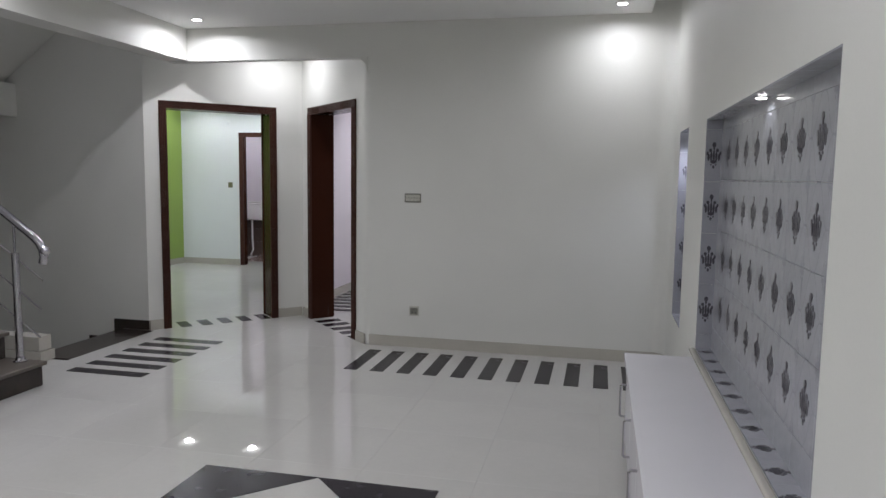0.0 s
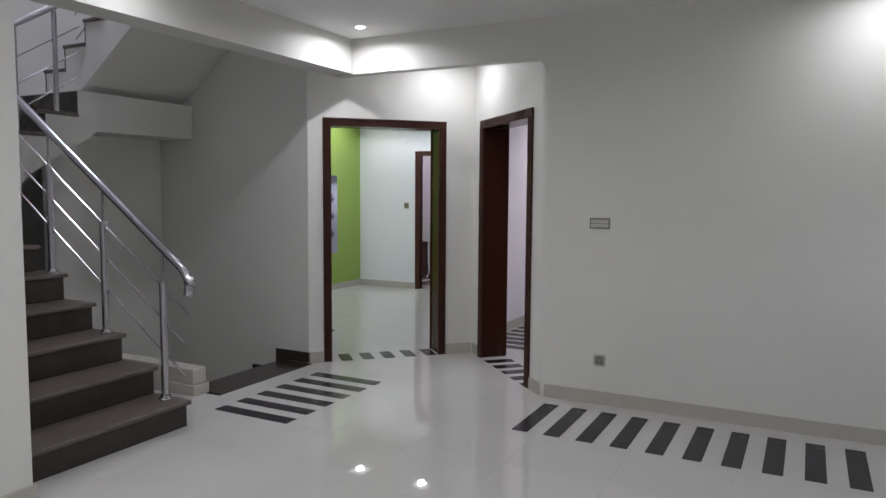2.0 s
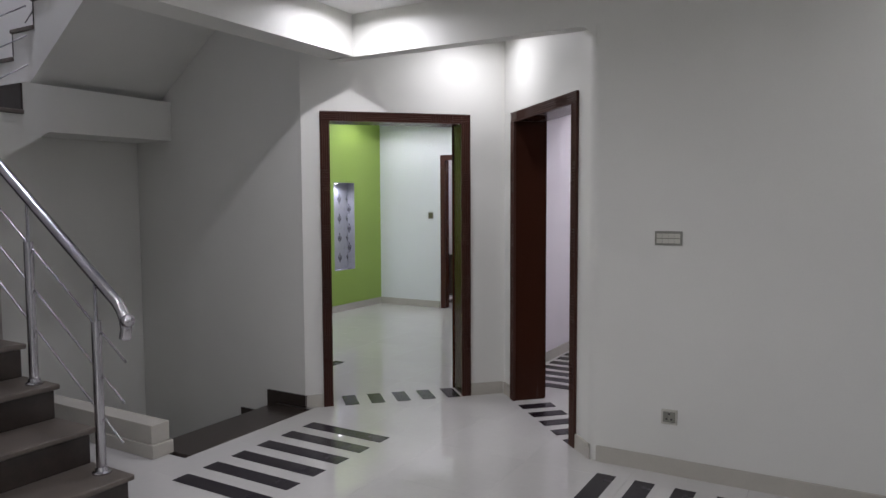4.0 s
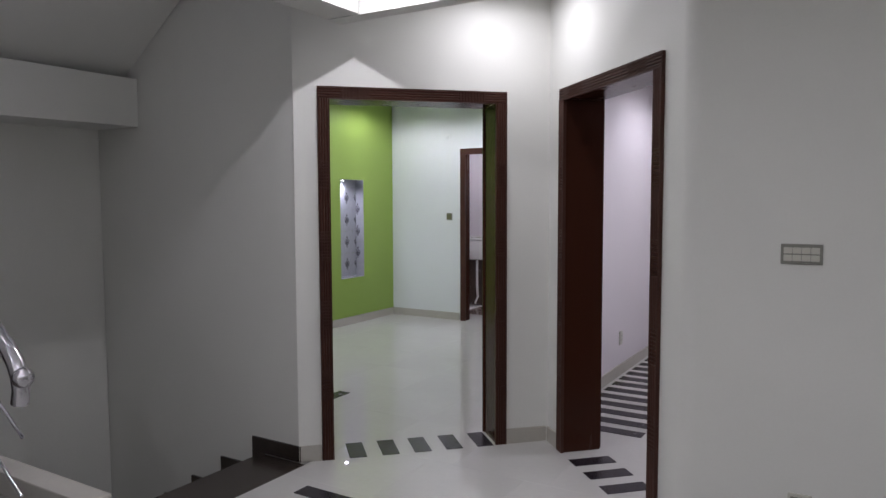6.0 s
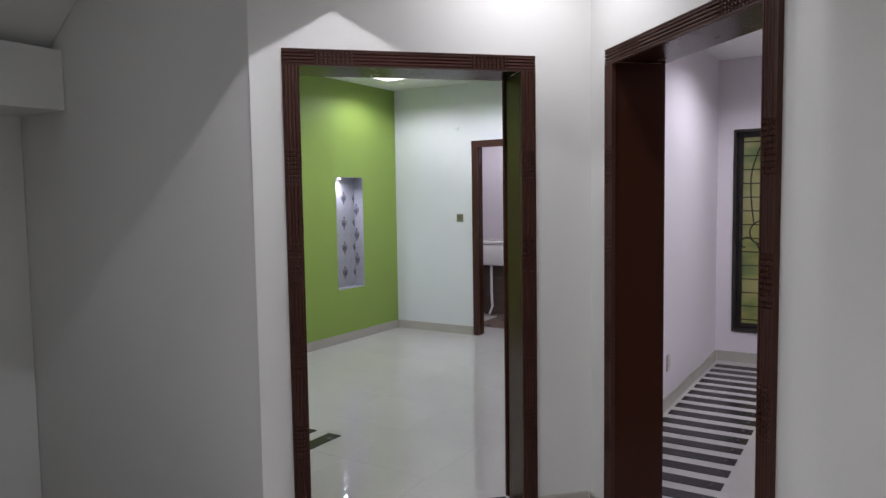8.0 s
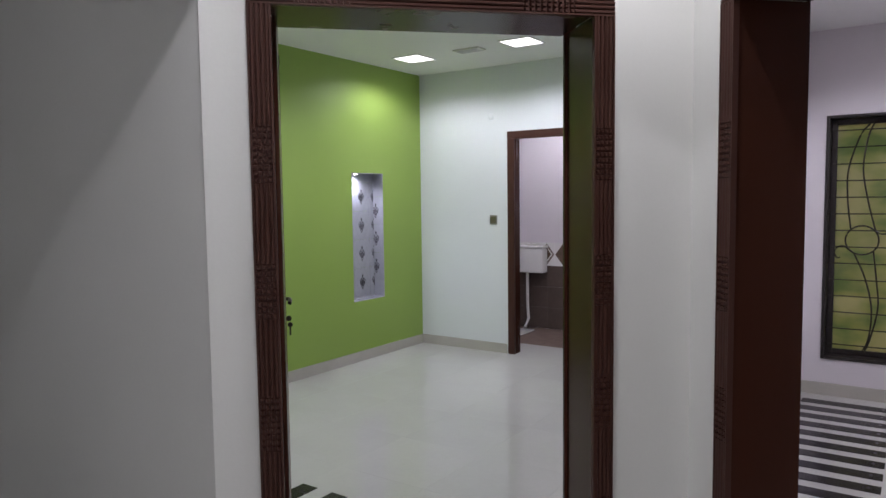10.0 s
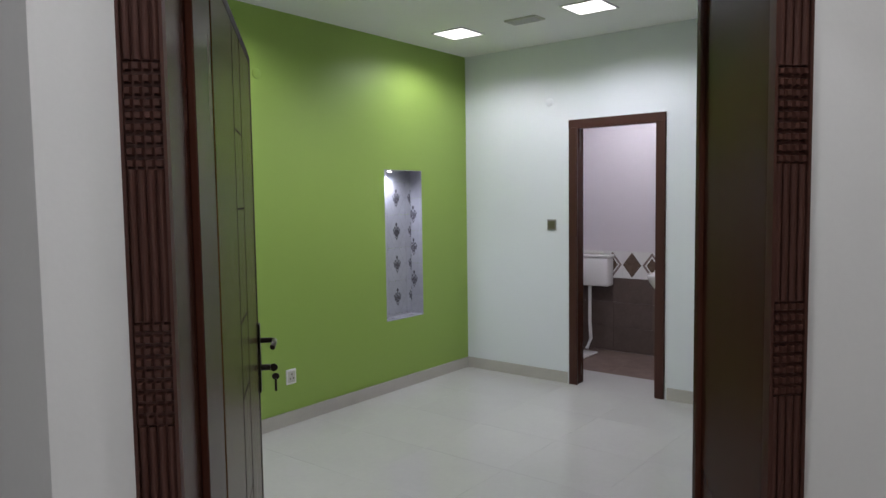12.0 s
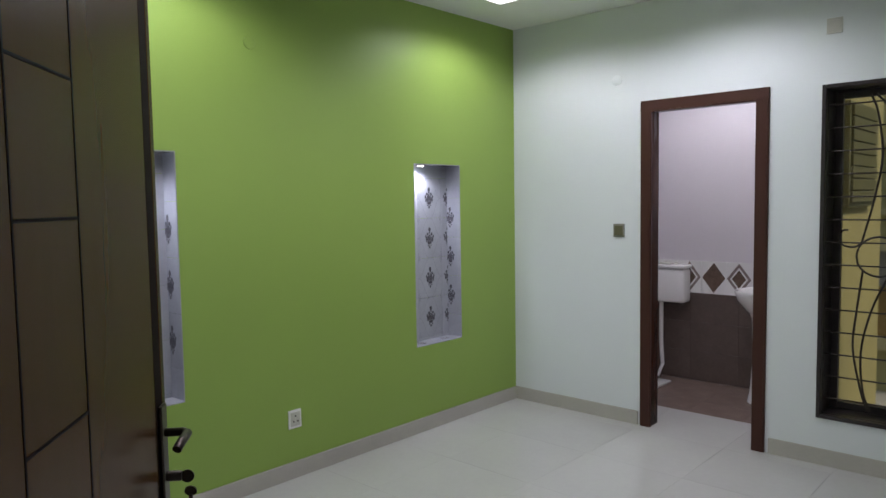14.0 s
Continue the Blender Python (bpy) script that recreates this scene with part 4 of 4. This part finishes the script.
window("window_1", "dark framed window with scrolled iron bars over an outside wall", *GW, GY, 14, False, True)
window("window_2", "dark framed window with scrolled iron bars, outside view coloured into its panes", *RW, GY, 14, True, False)
lou = thing("bath_ventilator", "dark green louvred ventilator in the yellow wall", "ventilator")
part("casing", soft_box(-4.3295, -4.29, 11.14, 11.85, 1.47, 2.13, 0.004), VENT_GREEN, lou)
for k in range(8):
    part("slat", soft_box(-4.289, -4.272, 11.17, 11.82, 1.50 + k * 0.077, 1.569 + k * 0.077, 0.003, 1), VENT_GREEN, lou)
for x in (-5.9, -4.73, -3.2):
    fw = thing("facade_window", "dark window in the yellow front", "window")
    part("pane", soft_box(x + 0.04, x + 0.86, 14.965, 14.985, 1.43, 1.92, 0.003), PLASTIC_D, fw)
    part("surround", soft_box(x, x + 0.04, 14.94, 14.995, 1.392, 1.96, 0.003), CREAM, fw)
    part("surround", soft_box(x + 0.86, x + 0.90, 14.94, 14.995, 1.392, 1.96, 0.003), CREAM, fw)
    part("glazing_bar", soft_box(x + 0.43, x + 0.47, 14.945, 14.964, 1.43, 1.92, 0.003), FRAME_DARK, fw)

# ---- bathroom ----
cis = thing("cistern", "white plastic flush cistern on the bathroom wall", "cistern")
bm = soft_box(-6.0, -5.645, 11.84, 11.985, 0.665, 0.95, 0.02, 4)
part("tank", bm, CERAMIC, cis, smooth=True)
part("lid", soft_box(-6.01, -5.635, 11.83, 11.99, 0.95, 0.985, 0.012, 3), CERAMIC, cis, smooth=True)
part("lever", soft_box(-5.87, -5.74, 11.87, 11.95, 0.985, 1.0, 0.004), PLASTIC, cis)
bm = bmesh.new()
tube(bm, [(-5.872, 11.91, 0.66), (-5.872, 11.91, 0.30), (-5.855, 11.90, 0.12), (-5.87, 11.84, 0.02)], 0.018, 12)
part("flush_pipe", bm, CERAMIC, cis, smooth=True)
pan = thing("squat_pan", "white ceramic squat toilet pan in the floor", "toilet")
part("rim", soft_box(-6.15, -5.735, 11.30, 11.82, -0.008, 0.012, 0.008, 2), CERAMIC, pan, smooth=True)
part("foot_rest", soft_box(-6.10, -5.98, 11.35, 11.60, 0.012, 0.022, 0.004), CERAMIC, pan)
part("foot_rest", soft_box(-5.87, -5.75, 11.35, 11.60, 0.012, 0.022, 0.004), CERAMIC, pan)
basin = thing("wash_basin", "white ceramic pedestal wash basin", "basin", Matrix.Translation((-4.957, 11.66, 0.032)))
bm = bmesh.new()
lathe(bm, [(0.07, 0.62), (0.14, 0.66), (0.22, 0.74), (0.245, 0.80), (0.24, 0.815), (0.215, 0.81), (0.18, 0.75), (0.08, 0.71)], 32, sx=0.8, sy=0.85)
part("bowl", bm, CERAMIC, basin, smooth=True)
bm = bmesh.new()
lathe(bm, [(0.10, -0.032), (0.085, 0.05), (0.065, 0.30), (0.075, 0.60), (0.10, 0.66)], 24)
part("pedestal", bm, CERAMIC, basin, smooth=True)
bm = bmesh.new()
tube(bm, [(0, 0.17, 0.80), (0, 0.17, 0.88), (0, 0.13, 0.91), (0, 0.06, 0.895)], 0.012, 10)
part("tap", bm, STEEL, basin, smooth=True)
tap = thing("wall_tap", "chrome wall tap above the tiles", "tap", Matrix.Translation((-4.98, 12.0, 1.16)))
bm = bmesh.new()
tube(bm, [(0, 0, 0), (0, -0.06, 0), (0, -0.08, -0.02), (0.0, -0.085, -0.05)], 0.012, 10)
tube(bm, [(-0.03, -0.045, 0.03), (0.03, -0.045, 0.03)], 0.007, 8)
part("spout", bm, STEEL, tap, smooth=True)

# ---- tiles and inlays ----
def flat_tile(name, w, d, t, mat):
    bm = bmesh.new()
    box(bm, 0, w, 0, d, -t, 0)
    bmesh.ops.bevel(bm, geom=[e for e in bm.edges if all(v.co.z > -1e-4 for v in e.verts)], offset=0.0006, segments=1, affect="EDGES")
    return mesh_of(name, bm, mat)


P = 0.6
big = flat_tile("tile", P - 0.0006, P - 0.0006, 0.01, TILE)
for i in range(9):
    for j in range(15):
        x, y = -3.735 + i * P, -2.7 + j * P
        if x < 1.0 and y < 6.0:
            piece("tile", big, floor, Matrix.Translation((x, y, 0)))
for i in range(12):
    for j in range(8):
        x, y = -6.6 + i * P, 6.30 + j * P
        if y < 10.55 and (y > 6.2 or x > -4):
            piece("tile", big, floor, Matrix.Translation((x, y, 0)))
sub = flat_tile("tile", P - 0.0006, 0.2988, 0.01, TILE)
sub_end = flat_tile("tile", 0.4635, 0.2988, 0.01, TILE)
for i in range(5):
    piece("tile", sub if i < 4 else sub_end, floor, Matrix.Translation((-6.6 + i * P, 6.0005, 0)))
for i in range(3):
    for j in range(3):
        piece("tile", big, floor, Matrix.Translation((-3.735 - (i + 1) * P, 2.92 + j * P, 0))) if 2.92 + (j + 1) * P < 4.73 else None

LIFT = 0.0032
bar_hall = flat_tile("bar_tile", 0.108, 0.645, 0.003, DARK_TILE)
for k in range(12):
    piece("bar_tile", bar_hall, floor, Matrix.Translation((-1.507 + k * 0.2137, 5.075, LIFT)))
bar_stair = flat_tile("bar_tile", 0.645, 0.108, 0.003, DARK_TILE)
for k in range(6):
    piece("bar_tile", bar_stair, floor, Matrix.Translation((-3.515, 4.455 + k * 0.2137, LIFT)))
bar_sill = flat_tile("bar_tile", 0.105, 0.26, 0.003, DARK_TILE)
for k in range(5):
    piece("bar_tile", bar_sill, floor, D1 @ Matrix.Translation((1.765 + k * 0.2, -0.02, LIFT)))
    piece("bar_tile", bar_sill, floor, D2 @ Matrix.Translation((-6.47 + k * 0.2, -0.02, LIFT)))
bar_room = flat_tile("bar_tile", 0.58, 0.108, 0.003, DARK_TILE)
for k in range(16):
    piece("bar_tile", bar_room, floor, Matrix.Translation((-2.755, 10.315 - k * 0.2, LIFT)))
for k in range(8):
    piece("bar_tile", bar_hall, floor, Matrix.Translation((-4.585 - 0.2137 * k, 6.555, LIFT)))

# square inlay with a pale diamond in it
bm = bmesh.new()
q = 0.623
prism(bm, [(0, 0), (0, -q), (q, 0)], -0.003, 0)
tri = mesh_of("corner_tile", bm, DARK_TILE)
for k, (x, y) in enumerate(((-1.54, 3.15), (-1.54, 3.15 - 2 * q), (-1.54 + 2 * q, 3.15 - 2 * q), (-1.54 + 2 * q, 3.15))):
    piece("corner_tile", tri, floor, Matrix.Translation((x, y, LIFT)) @ Matrix.Rotation(radians(90 * k), 4, "Z"))

# bathroom wall and floor tiles
bt = flat_tile("tile", 0.3988, 0.3988, 0.01, BATH_FLOOR)
for i in range(5):
    for j in range(4):
        piece("tile", bt, floor_bath, Matrix.Translation((-6.5 + i * 0.4, 10.606 + j * 0.4 - 0.0, -0.002)))
dado = tagged(new("trim_bath_dado"), "brown tiled dado with a diamond border", kind="structure")
wt = tile_mesh(0.40, 0.248, 0.008, BATH_TILE)
band = tile_mesh(0.205, 0.27, 0.008, CERAMIC)
def diamond(name, outer, inner, mat):
    """A lozenge ring, or a full lozenge where inner is 0."""
    bm = bmesh.new()
    c = [(1, 0), (0, 1), (-1, 0), (0, -1)]
    for a in range(4):
        p0, p1 = c[a], c[(a + 1) % 4]
        if inner:
            bm.faces.new([bm.verts.new((0.76 * r * p[0], -0.001, r * p[1])) for r, p in ((outer, p0), (outer, p1), (inner, p1), (inner, p0))])
        else:
            bm.faces.new([bm.verts.new(v) for v in ((0.76 * outer * p0[0], -0.001, outer * p0[1]), (0.76 * outer * p1[0], -0.001, outer * p1[1]), (0, -0.001, 0))])
    return mesh_of(name, bm, mat)


dia_l = diamond("diamond", 0.126, 0.0, DIAMOND)
dia_r = diamond("diamond", 0.128, 0.094, DIAMOND_G)
dia_s = diamond("diamond_heart", 0.074, 0.0, DIAMOND)
for side in ("back", "left", "right"):
    if side == "back":
        base, n = Matrix.Translation((-6.45, 11.9995, 0)), 1.9
    elif side == "left":
        base, n = Matrix.Translation((-6.4495, 10.83, 0)) @ Matrix.Rotation(radians(90), 4, "Z"), 1.15
    else:
        base, n = Matrix.Translation((-4.5505, 11.99, 0)) @ Matrix.Rotation(radians(-90), 4, "Z"), 1.15
    for c in range(int(n / 0.40 + 0.5)):
        for r in range(3):
            piece("tile", wt, dado, base @ Matrix.Translation((0.2 + c * 0.40, 0, 0.124 + r * 0.248)))
    for c in range(int(n / 0.205) + (0 if side == "back" else 0)):
        t = piece("border_tile", band, dado, base @ Matrix.Translation((0.1025 + (0.0715 if side == "back" else 0.0) + c * 0.205, 0, 0.744 + 0.135)))
        if c % 2 == 0:
            piece("diamond", dia_l, t, Matrix.Translation((0, -0.0085, 0)))
        else:
            piece("diamond", dia_r, t, Matrix.Translation((0, -0.0085, 0)))
            piece("diamond_heart", dia_s, t, Matrix.Translation((0, -0.0085, 0)))
